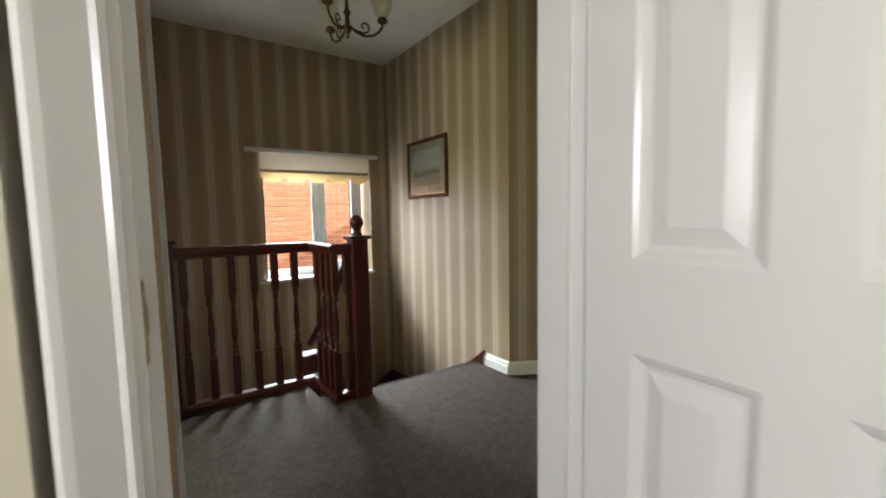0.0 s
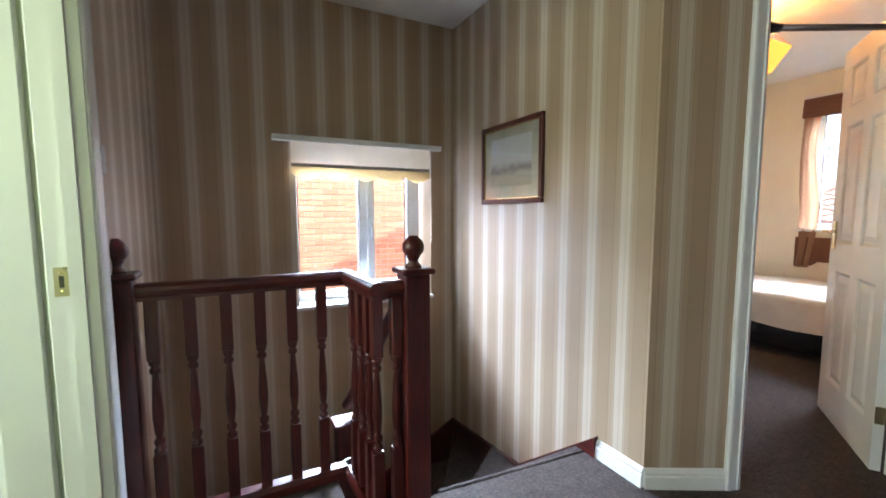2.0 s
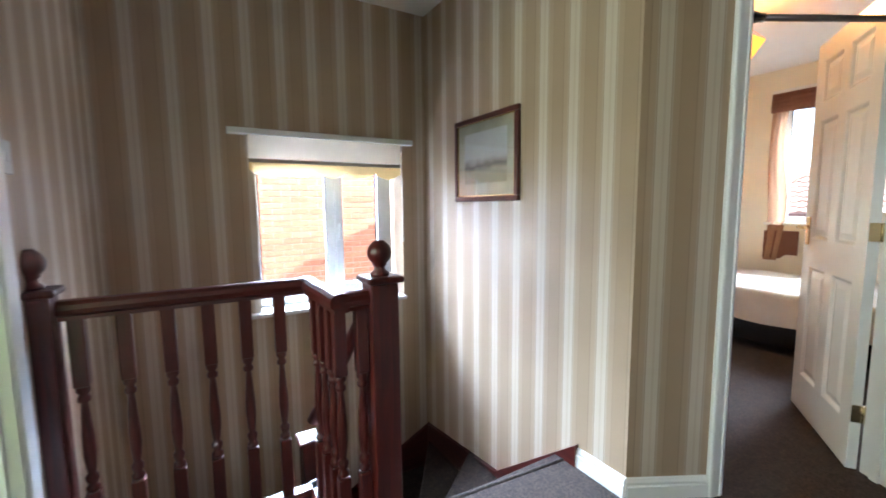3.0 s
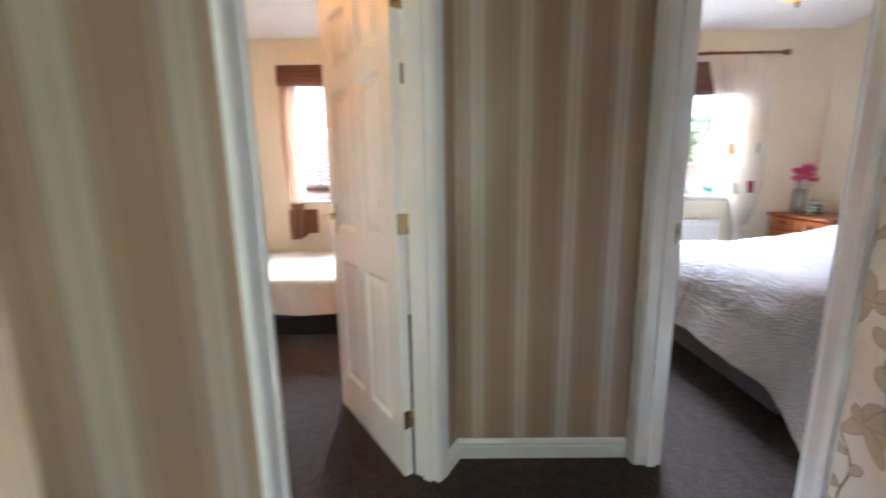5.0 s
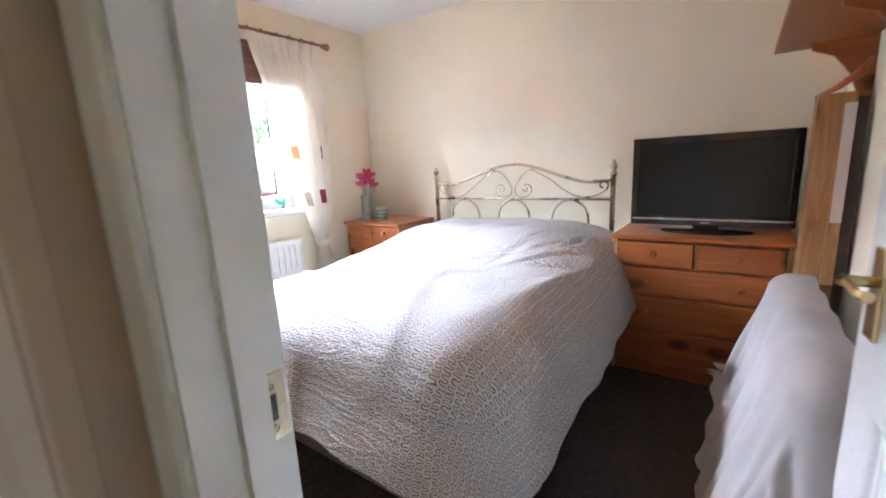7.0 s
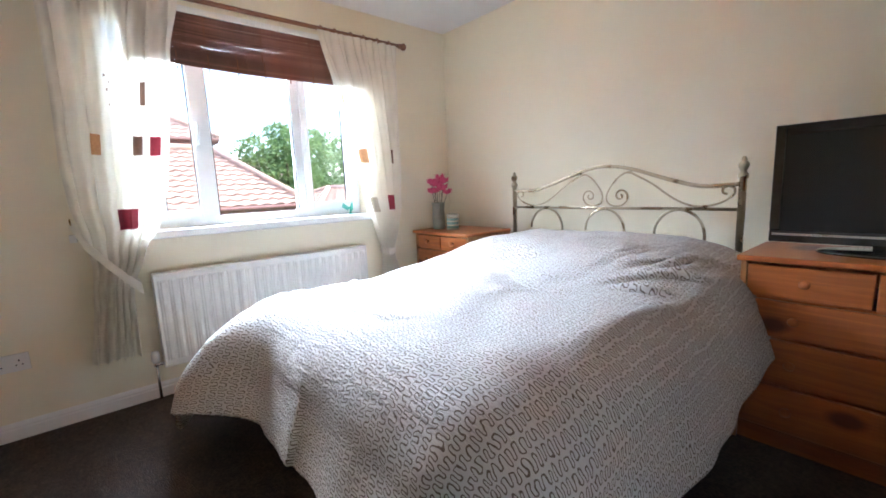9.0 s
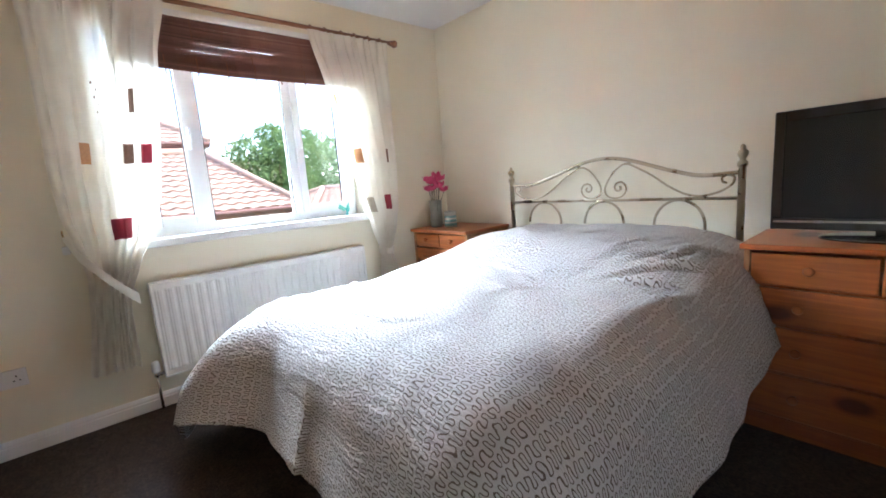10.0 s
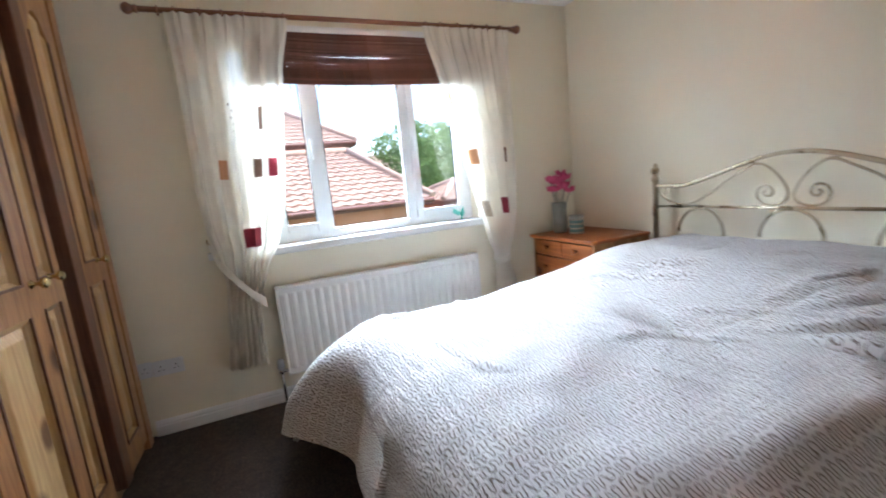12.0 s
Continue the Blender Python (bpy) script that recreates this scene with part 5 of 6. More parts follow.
# ---- radiator and sockets ----
def radiator(name, y0, y1, z0, z1, label, ribs):
    t = thing(name, pose(ROOMX, y1, z0, 0, 0, -90), label, "radiator")
    w, h = y1 - y0, z1 - z0
    bm = bmesh.new()
    n = ribs * 8
    prof = []
    for i in range(n + 1):
        ph = (i % 8) / 8
        k = 0.0 if ph < 0.25 else (1.0 if 0.375 < ph < 0.875 else 0.5)
        prof.append((0.012 + (w - 0.024) * i / n, -0.090 - 0.010 * k))
    edge = [(x, -0.094) for x, _ in prof]
    sheet(bm, [[(x, -0.092, z) for x, y in prof] if f else [(x, y, z) for x, y in prof] for z, f in ((0.012, 1), (0.035, 1), (0.048, 0), (h - 0.048, 0), (h - 0.035, 1), (h - 0.012, 1))], smooth=False)
    part("ribbed_panel", bm, RADW, t)
    bm = bmesh.new()
    for c in ((0, w, 0, 0.012), (0, w, h - 0.012, h), (0, 0.012, 0.012, h - 0.012), (w - 0.012, w, 0.012, h - 0.012)):
        box(bm, c[0], c[1], -0.095, -0.02, c[2], c[3])
    box(bm, 0.012, w - 0.012, -0.03, -0.02, 0.012, h - 0.012)
    part("casing", bevelled(bm, 0.003, 1), RADW, t)
    return t


t = radiator("radiator", 0.93, 2.25, 0.19, 0.72, "white ribbed panel radiator on the wall under the bedroom window", 26)
bm = bmesh.new()
tube(bm, [(-0.035, -0.055, -0.18), (-0.035, -0.055, 0.02)], 0.0075, 10)
tube(bm, [(-0.045, -0.055, 0.02), (0.012, -0.055, 0.02)], 0.010, 10)
lathe(bm, [(0.013, 0.0), (0.016, 0.01), (0.013, 0.025)], 14, (-0.035, -0.055, 0.01))
v = part("valve", bm, CHROME, t, "chrome radiator valve")
bm = bmesh.new()
lathe(bm, [(0.016, 0.0), (0.020, 0.008), (0.020, 0.045), (0.016, 0.06), (0.003, 0.063)], 18, (-0.035, -0.055, 0.035))
part("valve_head", bm, UPVC, v, "white valve head")
radiator("radiator_single", 3.95, 4.62, 0.30, 0.80, "white panel radiator under the single bedroom window", 12)


def socket(y, z, w, label, gangs, material=UPVC):
    t = thing("wall_socket", pose(ROOMX, y, z, 0, 0, -90), label, "socket", "wall sockets")
    bm = bmesh.new()
    box(bm, -w / 2, w / 2, -0.009, 0, 0, 0.086)
    part("plate", bevelled(bm, 0.003), material, t)
    for g in range(gangs):
        x = 0 if gangs == 1 else (-0.036 if g == 0 else 0.036)
        bm = bmesh.new()
        for a, b, c, d in ((x - 0.002, x + 0.002, 0.048, 0.058), (x - 0.014, x - 0.007, 0.030, 0.034), (x + 0.007, x + 0.014, 0.030, 0.034)):
            box(bm, a, b, -0.0105, -0.0095, c, d)
        part("pin_holes", bm, BLACK, t)
        bm = bmesh.new()
        box(bm, x + (0.014 if g else -0.024), x + (0.024 if g else -0.014), -0.013, -0.009, 0.058, 0.074)
        part("rocker", bm, UPVC, t)


socket(2.845, 0.335, 0.146, "white double wall socket near the skirting", 2)
socket(2.955, 0.34, 0.070, "white single wall socket beside the wardrobe", 1)

# ---- curtains, rod and woven blind ----
def interp(x, table):
    for (a, u), (b, v) in zip(table, table[1:]):
        if (x - a) * (x - b) <= 0:
            k = (x - a) / (b - a)
            k = k * k * (3 - 2 * k) * 0.4 + k * 0.6
            return u + (v - u) * k
    return table[-1][1] if abs(x - table[-1][0]) < abs(x - table[0][0]) else table[0][1]


LEFT_A = [(2.155, 2.53), (1.9, 2.525), (1.6, 2.53), (1.3, 2.54), (1.1, 2.53), (0.95, 2.50), (0.80, 2.48), (0.6, 2.50), (0.30, 2.545)]
LEFT_B = [(2.155, 1.96), (1.9, 2.02), (1.5, 2.07), (1.2, 2.11), (1.0, 2.17), (0.85, 2.25), (0.68, 2.32), (0.6, 2.33), (0.30, 2.335)]
RIGHT_A = [(2.155, 1.20), (1.8, 1.10), (1.4, 1.00), (1.1, 0.93), (0.85, 0.86), (0.66, 0.80), (0.5, 0.82), (0.30, 0.84)]
RIGHT_B = [(2.155, 0.58), (1.8, 0.575), (1.3, 0.575), (1.0, 0.60), (0.85, 0.64), (0.66, 0.715), (0.5, 0.66), (0.30, 0.62)]


def curtain_point(edges, s, z, n, seed, lift=0.0):
    a, b = interp(z, edges[0]), interp(z, edges[1])
    wide = abs(a - b)
    y = a + (b - a) * s
    amp = 0.017 + 0.030 * (1 - min(wide / 0.6, 1))
    ph = 6.28319 * n * (s + 0.02 * math.sin(9 * s + seed)) + seed
    x = 5.085 + amp * math.sin(ph) * smooth(2.18, 2.0, z) * 0.9 + 0.006 * math.sin(ph * 2.1 + z * 2) + 0.008 * noise.noise(Vector((s * 4, z * 2, seed)))
    if z > 2.03:
        x += 0.007 * math.sin(6.28319 * n * 2 * s)
    return Vector((x - lift, y + 0.008 * math.cos(ph), z))


def curtain(edges, n, seed, hooks, label):
    t = thing("curtain", (5.1, (edges[0][-1][1] + edges[1][-1][1]) / 2, 0.30), label, "curtain", "curtains at the bedroom window")
    o = t.matrix_world.translation
    rows = [2.165 - (2.165 - 0.30) * j / 70 for j in range(71)]
    bm = bmesh.new()
    sheet(bm, [[curtain_point(edges, i / 110, z, n, seed) - o for i in range(111)] for z in rows])
    part("cloth", bm, CURTAIN, t, "sheer cream cloth")
    bm = bmesh.new()
    sheet(bm, [[curtain_point(edges, i / 110, z, n, seed, 0.003) - o for i in range(111)] for z in (2.17, 2.12, 2.085)])
    part("heading_tape", bm, CURTAIN, t, "gathered heading")
    for name, s, ds, z, dz, m in hooks:
        bm = bmesh.new()
        sheet(bm, [[curtain_point(edges, s + ds * i / 10, z - dz * j / 8, n, seed, 0.0035) - o for i in range(11)] for j in range(9)])
        part(name, bm, m, t)
    return t, o


def patch_cloth(name, c):
    return cloth(name, c, 0.25, tuple(v * 0.8 for v in c), 0.3, 90.0)


RED, ORANGE, BROWN, BEIGE = patch_cloth("red_patch", (0.28, 0.03, 0.05)), patch_cloth("orange_patch", (0.55, 0.28, 0.14)), patch_cloth("brown_patch", (0.20, 0.11, 0.08)), patch_cloth("beige_patch", (0.45, 0.38, 0.30))
t, o = curtain((LEFT_A, LEFT_B), 6, 0.6, [("red_square", 0.45, 0.24, 1.08, 0.105, RED), ("orange_square", 0.26, 0.10, 1.45, 0.10, ORANGE), ("brown_square", 0.65, 0.06, 1.45, 0.10, BROWN), ("red_square", 0.81, 0.07, 1.45, 0.10, RED),
                                          ("brown_square", 0.70, 0.05, 1.72, 0.12, BROWN)] + [("small_dot", 0.40 + 0.035 * (k % 2) + 0.015 * (k // 2), 0.012, 1.74 - 0.035 * k, 0.012, BROWN) for k in range(5)],
               "sheer cream curtain with red patches, held back by a tie")
bm = bmesh.new()
tie = [(5.185, 2.545, 1.02), (5.13, 2.53, 0.99), (5.045, 2.50, 0.92), (5.012, 2.42, 0.81), (5.012, 2.345, 0.715), (5.05, 2.30, 0.665), (5.11, 2.305, 0.68), (5.185, 2.53, 1.0)]
sheet(bm, [[Vector(p) - o + Vector((0, 0, dz)) for p in tie] for dz in (0.028, 0.01, -0.01, -0.028)])
part("tieback", bm, CURTAIN, t, "cloth tieback")
t2 = thing("tieback_hook", (5.2, 2.54, 1.015), "small brass tieback hook on the wall", "hook", "tieback hooks")
bm = bmesh.new()
tube(bm, [(0, 0, 0), (-0.05, 0, 0), (-0.07, 0.0, 0.012), (-0.072, 0, 0.03)], 0.004, 8)
part("hook", bm, BRASS, t2)
bm = bmesh.new()
box(bm, -0.03, 0, -0.015, 0.015, -0.09, -0.05)
part("wall_block", bevelled(bm, 0.004), GLOSS, t2)
t, o = curtain((RIGHT_A, RIGHT_B), 6, 2.1, [("orange_square", 0.04, 0.08, 1.78, 0.11, ORANGE), ("orange_square", 0.13, 0.17, 1.42, 0.10, ORANGE), ("brown_square", 0.80, 0.03, 1.42, 0.10, BROWN), ("red_square", 0.64, 0.12, 1.08, 0.11, RED), ("beige_square", 0.13, 0.15, 1.07, 0.11, BEIGE)],
               "sheer cream curtain with orange patches, gathered by a tie")
bm = bmesh.new()
tie = [(5.18, 0.70, 0.70), (5.06, 0.70, 0.665), (5.035, 0.75, 0.655), (5.06, 0.81, 0.66), (5.12, 0.80, 0.67)]
sheet(bm, [[Vector(p) - o + Vector((0, 0, dz)) for p in tie] for dz in (0.022, 0, -0.022)])
part("tieback", bm, CURTAIN, t)

t = thing("curtain_rod", (5.105, 1.56, 2.185), "brown wooden curtain rod with ball finials and rings", "curtain rod")
ROD = wood("rod_wood", (0.27, 0.11, 0.05), (0.19, 0.07, 0.03), 0.3, 0.3, "y")
bm = bmesh.new()
tube(bm, [(0, -1.02, 0), (0, 1.08, 0)], 0.0135, 14)
part("rod", bm, ROD, t)
for sy in (-1, 1):
    bm = bmesh.new()
    lathe(bm, [(0.014, 0), (0.019, 0.004), (0.019, 0.012), (0.013, 0.017), (0.020, 0.026), (0.026, 0.038), (0.027, 0.046), (0.022, 0.058), (0.010, 0.066)], 18, (0, -1.02 if sy < 0 else 1.08, 0), (0, sy, 0))
    part("finial", bm, ROD, t)
    bm = bmesh.new()
    lathe(bm, [(0.02, 0), (0.02, 0.012), (0.010, 0.02), (0.010, 0.085)], 12, (0.094, 0.93 * sy + 0.03, -0.005), (-1, 0, 0))
    part("bracket", bm, ROD, t)
for y in [-0.93, -0.83, -0.72, -0.62, -0.50, -0.40, 0.42, 0.52, 0.62, 0.72, 0.82, 0.93, 1.0]:
    bm = bmesh.new()
    tube(bm, [(0.021 * math.cos(a), y, 0.021 * math.sin(a) - 0.004) for a in [6.28319 * i / 16 for i in range(16)]], 0.0045, 7, True)
    part("ring", bm, ROD, t)

t = thing("woven_blind", (5.165, 1.53, 2.15), "half-raised dark brown woven wood blind", "blind")
bm = bmesh.new()
box(bm, -0.01, 0.03, -0.70, 0.70, -0.02, 0.012)
part("headrail", bm, GLOSS, t, "white headrail")
slat_me = None
for k in range(44):
    layer = 0 if k < 30 else (1 if k < 37 else 2)
    z = -0.018 - 0.0082 * k if layer == 0 else (-0.235 - 0.0082 * (k - 30) if layer == 1 else -0.262 - 0.0082 * (k - 37))
    x = 0.0 if layer == 0 else (-0.016 if layer == 1 else -0.024)
    if slat_me is None:
        bm = bmesh.new()
        n = 14
        for i in range(n):
            y0, y1 = -0.70 + 1.4 * i / n, -0.70 + 1.4 * (i + 1) / n
            s0, s1 = 0.016 * ((y0 / 0.7) ** 2), 0.016 * ((y1 / 0.7) ** 2)
            b0, b1 = 0.004 * math.sin(y0 * 9), 0.004 * math.sin(y1 * 9)
            for dz, dn in ((0, 1), (0.0084, -1)):
                vs = [bm.verts.new(p) for p in ((b0 - 0.001, y0, s0 + dz), (b1 - 0.001, y1, s1 + dz), (b1 + 0.001, y1, s1 + dz), (b0 + 0.001, y0, s0 + dz))]
                bm.faces.new(vs)
            for dx in (-0.001, 0.001):
                vs = [bm.verts.new(p) for p in ((b0 + dx, y0, s0), (b1 + dx, y1, s1), (b1 + dx, y1, s1 + 0.0084), (b0 + dx, y0, s0 + 0.0084))]
                bm.faces.new(vs)
        ob = part("slat", bm, SLATS, t)
        slat_me = ob.data
    else:
        ob = new("slat", slat_me)
        ob.parent = t
    ob.location = (x + 0.0015 * math.sin(k * 2.3), 0.004 * math.sin(k * 1.7), z + 0.0002 * math.sin(k * 5.1))
    ob.rotation_euler = (0.0005 * math.sin(k * 3.7), 0, 0)
for k in range(9):
    y = -0.62 + 0.155 * k
    bm = bmesh.new()
    box(bm, -0.0035, -0.002, y - 0.003, y + 0.003, -0.28, -0.01)
    box(bm, -0.029, -0.026, y - 0.003, y + 0.003, -0.33, -0.23)
    part("tape", bm, DARKCLOTH, t)

# green ornament on the sill
t = thing("glass_bird", (5.24, 0.97, 0.952), "small green glass bird ornament on the window sill", "ornament")
bm = bmesh.new()
lathe(bm, [(0.002, 0), (0.014, 0.006), (0.006, 0.016), (0.012, 0.03), (0.016, 0.045), (0.010, 0.065), (0.006, 0.08), (0.001, 0.098)], 12, (0, 0, 0), (0.1, -0.3, 1))
part("body", bm, mat("green_glass", (0.10, 0.45, 0.36), 0.1, scale=40), t)
bm = bmesh.new()
for s in (-1, 1):
    vs = [bm.verts.new(p) for p in ((0, 0, 0.05), (0.008, s * 0.03 + 0.02, 0.085), (0.004, s * 0.035 + 0.03, 0.055), (0, 0.02, 0.028))]
    bm.faces.new(vs)
part("wings", bm, mat("green_glass_wing", (0.12, 0.42, 0.36), 0.1), t)

# ---- wardrobe ----
t = thing("fitted_wardrobe", (3.15, 3.0, 0), "fitted knotty pine wardrobe with arched doors, one ajar", "wardrobe")
FY = -0.02
bm = bmesh.new()
box(bm, 1.93, 1.995, -0.03, 0.43, 0, 2.36)
box(bm, 0.0, 0.05, -0.01, 0.43, 0, 2.36)
box(bm, 0.05, 1.93, -0.01, 0.43, 2.28, 2.36)
box(bm, 0.05, 1.93, 0.40, 0.43, 0, 2.28)
box(bm, 0.05, 1.93, 0.0, 0.40, 0.0, 0.05)
part("carcass", bm, PINEZ, t)
# near-black sheet before the pine back: the interior's shade put in as colour
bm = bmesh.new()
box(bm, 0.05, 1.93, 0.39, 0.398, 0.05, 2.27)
part("inside_shade", bm, mat("painted_inside_shade", (0.05, 0.035, 0.025), 0.9), t)


# darkened pine: the divider's shade as colour, and the mouldings' dark lines
DARKENEDPINE = wood("darkened_pine", (0.20, 0.085, 0.045), (0.12, 0.045, 0.025), 0.4, 0.2)


def wardrobe_door(w, m, knob_x, parent):
    h0, h1 = 0.06, 2.26
    bm = bmesh.new()
    s = 0.075 if w > 0.3 else 0.05
    for c in ((0, s, h0, h1), (w - s, w, h0, h1), (s, w - s, h0, h0 + 0.11), (s, w - s, 0.93, 1.03), (s, w - s, h1 - 0.16, h1)):
        box(bm, c[0], c[1], -0.022, 0, c[2], c[3])
    arch = [(s, h1 - 0.16), (s, h1 - 0.28)] + [(s + (w - 2 * s) * i / 12, h1 - 0.28 + 0.10 * math.sin(math.pi * i / 12)) for i in range(1, 12)] + [(w - s, h1 - 0.28), (w - s, h1 - 0.16)]
    f = [bm.verts.new((x, -0.022, z)) for x, z in arch]
    g = [bm.verts.new((x, 0, z)) for x, z in arch]
    bm.faces.new(f)
    bm.faces.new(g[::-1])
    for i in range(len(f) - 1):
        bm.faces.new((f[i], g[i], g[i + 1], f[i + 1]))
    bm.transform(m)
    d = part("door", bm, PINEZ, parent)
    for z0, z1 in ((h0 + 0.11, 0.93), (1.03, h1 - 0.16)):
        bm = bmesh.new()
        rings = [[bm.verts.new((a, y, c)) for a, c in ((s + o, z0 + o), (w - s - o, z0 + o), (w - s - o, z1 - o), (s + o, z1 - o))] for o, y in ((0, -0.020), (0.010, -0.014), (0.022, -0.003), (0.05, -0.017), (0.055, -0.018))]
        for u, v in zip(rings, rings[1:]):
            for i in range(4):
                bm.faces.new((u[i], u[(i + 1) % 4], v[(i + 1) % 4], v[i]))
        bm.faces.new(rings[-1])
        bm.transform(m)
        part("panel", bm, PANELPINE, d)
    # dark strips that draw the lines round each panel
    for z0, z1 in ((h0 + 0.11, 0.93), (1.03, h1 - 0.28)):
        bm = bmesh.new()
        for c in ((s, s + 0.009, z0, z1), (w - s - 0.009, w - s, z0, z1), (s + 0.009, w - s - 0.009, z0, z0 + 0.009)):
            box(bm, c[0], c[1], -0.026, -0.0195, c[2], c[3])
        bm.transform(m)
        part("moulding", bm, DARKENEDPINE, d, "dark pine moulding")
    bm = bmesh.new()
    lathe(bm, [(0.014, 0), (0.014, 0.003), (0.007, 0.006), (0.007, 0.022), (0.017, 0.032), (0.018, 0.040), (0.012, 0.048), (0.003, 0.050)], 18, (knob_x, -0.022, 1.03), (0, -1, 0))
    bm.transform(m)
    part("knob", bm, BRASS, d, "round brass knob")


wardrobe_door(0.32, Matrix.Translation((1.60, -0.004, 0)), 0.21, t)
wardrobe_door(0.225, Matrix.Translation((1.215, -0.006, 0)), 0.125, t)
wardrobe_door(0.38, Matrix.Translation((0.835, -0.006, 0)) @ Matrix.Rotation(radians(-3), 4, "Z"), 0.345, t)
wardrobe_door(0.38, Matrix.Translation((0.43, -0.004, 0)), 0.04, t)
wardrobe_door(0.35, Matrix.Translation((0.06, -0.004, 0)), 0.31, t)
# pine divider whose shaded look is painted by a darker pine
bm = bmesh.new()
box(bm, 1.515, 1.597, -0.045, 0.385, 0.052, 2.278)
part("divider", bevelled(bm, 0.003), DARKENEDPINE, t, "pine divider with its shade put into the colour")

# ---- west side of the bedroom ----
t = thing("wall_shelf", (1.95, 0.85, 1.63), "pine wall shelf on shaped brackets", "shelf")
bm = bmesh.new()
box(bm, 0, 0.31, -0.45, 0.45, 0, 0.022)
part("board", bevelled(bm, 0.004), PINE, t)
for y in (-0.33, 0.33):
    bm = bmesh.new()
    prism(bm, [(0, 0), (0.20, 0), (0.19, -0.03), (0.12, -0.06), (0.07, -0.13), (0.04, -0.22), (0, -0.24)], -0.011, 0.011)
    bm.transform(Matrix.Translation((0, y, 0)) @ Matrix.Rotation(radians(90), 4, "X"))
    part("bracket", bm, PINE, t)
t = thing("wall_shelf", (1.95, 0.62, 1.93), "short pine wall shelf high on the wall", "shelf")
bm = bmesh.new()
box(bm, 0, 0.22, -0.35, 0.35, 0, 0.022)
box(bm, 0, 0.22, -0.35, -0.328, 0.022, 0.3)
part("board", bevelled(bm, 0.004), PINE, t)
t = thing("pine_board", (2.0, 0.53, 0), "tall pine board with a white paper sheet", "board")
bm = bmesh.new()
box(bm, 0.0, 0.115, 0.0, 0.10, 0, 1.42)
part("board", bevelled(bm, 0.004), PINEZ, t)
bm = bmesh.new()
box(bm, 0.0, 0.035, 0.1005, 0.1015, 0.92, 1.38)
part("paper", bm, SHEET, t, "white paper sheet")
bm = bmesh.new()
box(bm, -0.035, -0.002, 0.0, 0.09, 0, 1.40)
part("side", bm, mat("dark_edge", (0.06, 0.035, 0.03), 0.7), t, "dark edge")
t = thing("ornament_branch", (2.06, 0.58, 1.412), "curved brown wooden ornament on a pine board", "ornament")
bm = bmesh.new()
tube(bm, [(0.06, 0.0, 0.0), (0.0, 0.02, 0.03), (-0.05, 0.04, 0.07), (-0.08, 0.06, 0.12)], [0.006, 0.012, 0.015, 0.006], 8)
part("branch", bm, PINE, t)

t = thing("suitcase", (2.13, 1.38, 0), "black suitcase standing against the wall under a white sheet", "suitcase")
bm = bmesh.new()
box(bm, -0.16, 0.005, -0.43, 0.43, 0.02, 0.75)
part("case", bevelled(bm, 0.03, 3), BLACK, t)
for x, y in ((-0.12, -0.40), (-0.03, -0.40), (-0.12, 0.40), (-0.03, 0.40)):
    bm = bmesh.new()
    lathe(bm, [(0.018, -0.012), (0.02, -0.008), (0.02, 0.008), (0.018, 0.012)], 12, (x, y, 0.02), (1, 0, 0))
    part("wheel", bm, BLACK, t)
t = thing("draped_sheet", (2.13, 1.37, 0.775), "thin white sheet draped over a suitcase", "sheet")
bm = bmesh.new()
rows = []
NR = 90
for j in range(NR + 1):
    v = -0.86 + 1.66 * j / NR
    row = []
    for i in range(61):
        u = -0.03 + 0.80 * i / 60
        du, dv = max(u - 0.02, 0), max(abs(v) - 0.43, 0)
        d = math.hypot(du, dv)
        sv = 1 if v > 0 else -1
        out, drop = 0.0, 0.0
        if d > 0:
            ux, uy = du / d, dv / d
            r = 0.075
            if d < r * 1.57:
                out, drop = r * math.sin(d / r), r * (1 - math.cos(d / r))
            else:
                out, drop = r + (d - r * 1.57) * 0.24, r + (d - r * 1.57) * 0.97
        else:
            ux = uy = 0
        run = v if du > dv else u
        rip = smooth(0.1, 0.45, d) * (0.013 * math.sin(run * 24 + 1.4 * math.sin(run * 9)) + 0.009 * math.sin(run * 53 + 2))
        x = min(u, 0.02) + ux * (out + rip)
        y = sv * (min(abs(v), 0.43) + uy * (out + rip))
        z = 0.006 * math.sin(v * 31 + u * 11) - drop
        hem = 0.30 if (dv > du and sv > 0) else 0.46 + 0.26 * smooth(-0.5, -0.05, v)
        row.append((max(x, -0.045), y, max(z, -hem - 0.03 * math.sin(run * 7))))
    rows.append(row)
sheet(bm, rows)
part("cloth", bm, cloth("thin_sheet", (0.48, 0.445, 0.435), 0.2), t)

# ---- lamps ----
def lamp_light(name, place, energy, color, radius):
    d = bpy.data.lights.new(name, "POINT")
    d.energy, d.color, d.shadow_soft_size = energy, color, radius
    o = new(name, d)
    o.location = place
    return o


AMBER = glowing("amber_glass_lit", (1.0, 0.33, 0.04), 0.45)
t = thing("ceiling_lamp", (3.88, 1.42, TOP), "lit amber glass bowl hung from the bedroom ceiling", "ceiling light")
bm = bmesh.new()
lathe(bm, [(0.004, -0.255), (0.012, -0.25), (0.05, -0.235), (0.12, -0.195), (0.175, -0.135), (0.178, -0.132), (0.170, -0.133), (0.11, -0.188), (0.02, -0.238)], 32)
part("bowl", bm, AMBER, t, "lit amber glass bowl")
bm = bmesh.new()
lathe(bm, [(0.002, -0.285), (0.010, -0.275), (0.008, -0.262), (0.018, -0.256), (0.016, -0.25)], 14)
tube(bm, [(0, 0, -0.24), (0, 0, 0)], 0.006, 8)
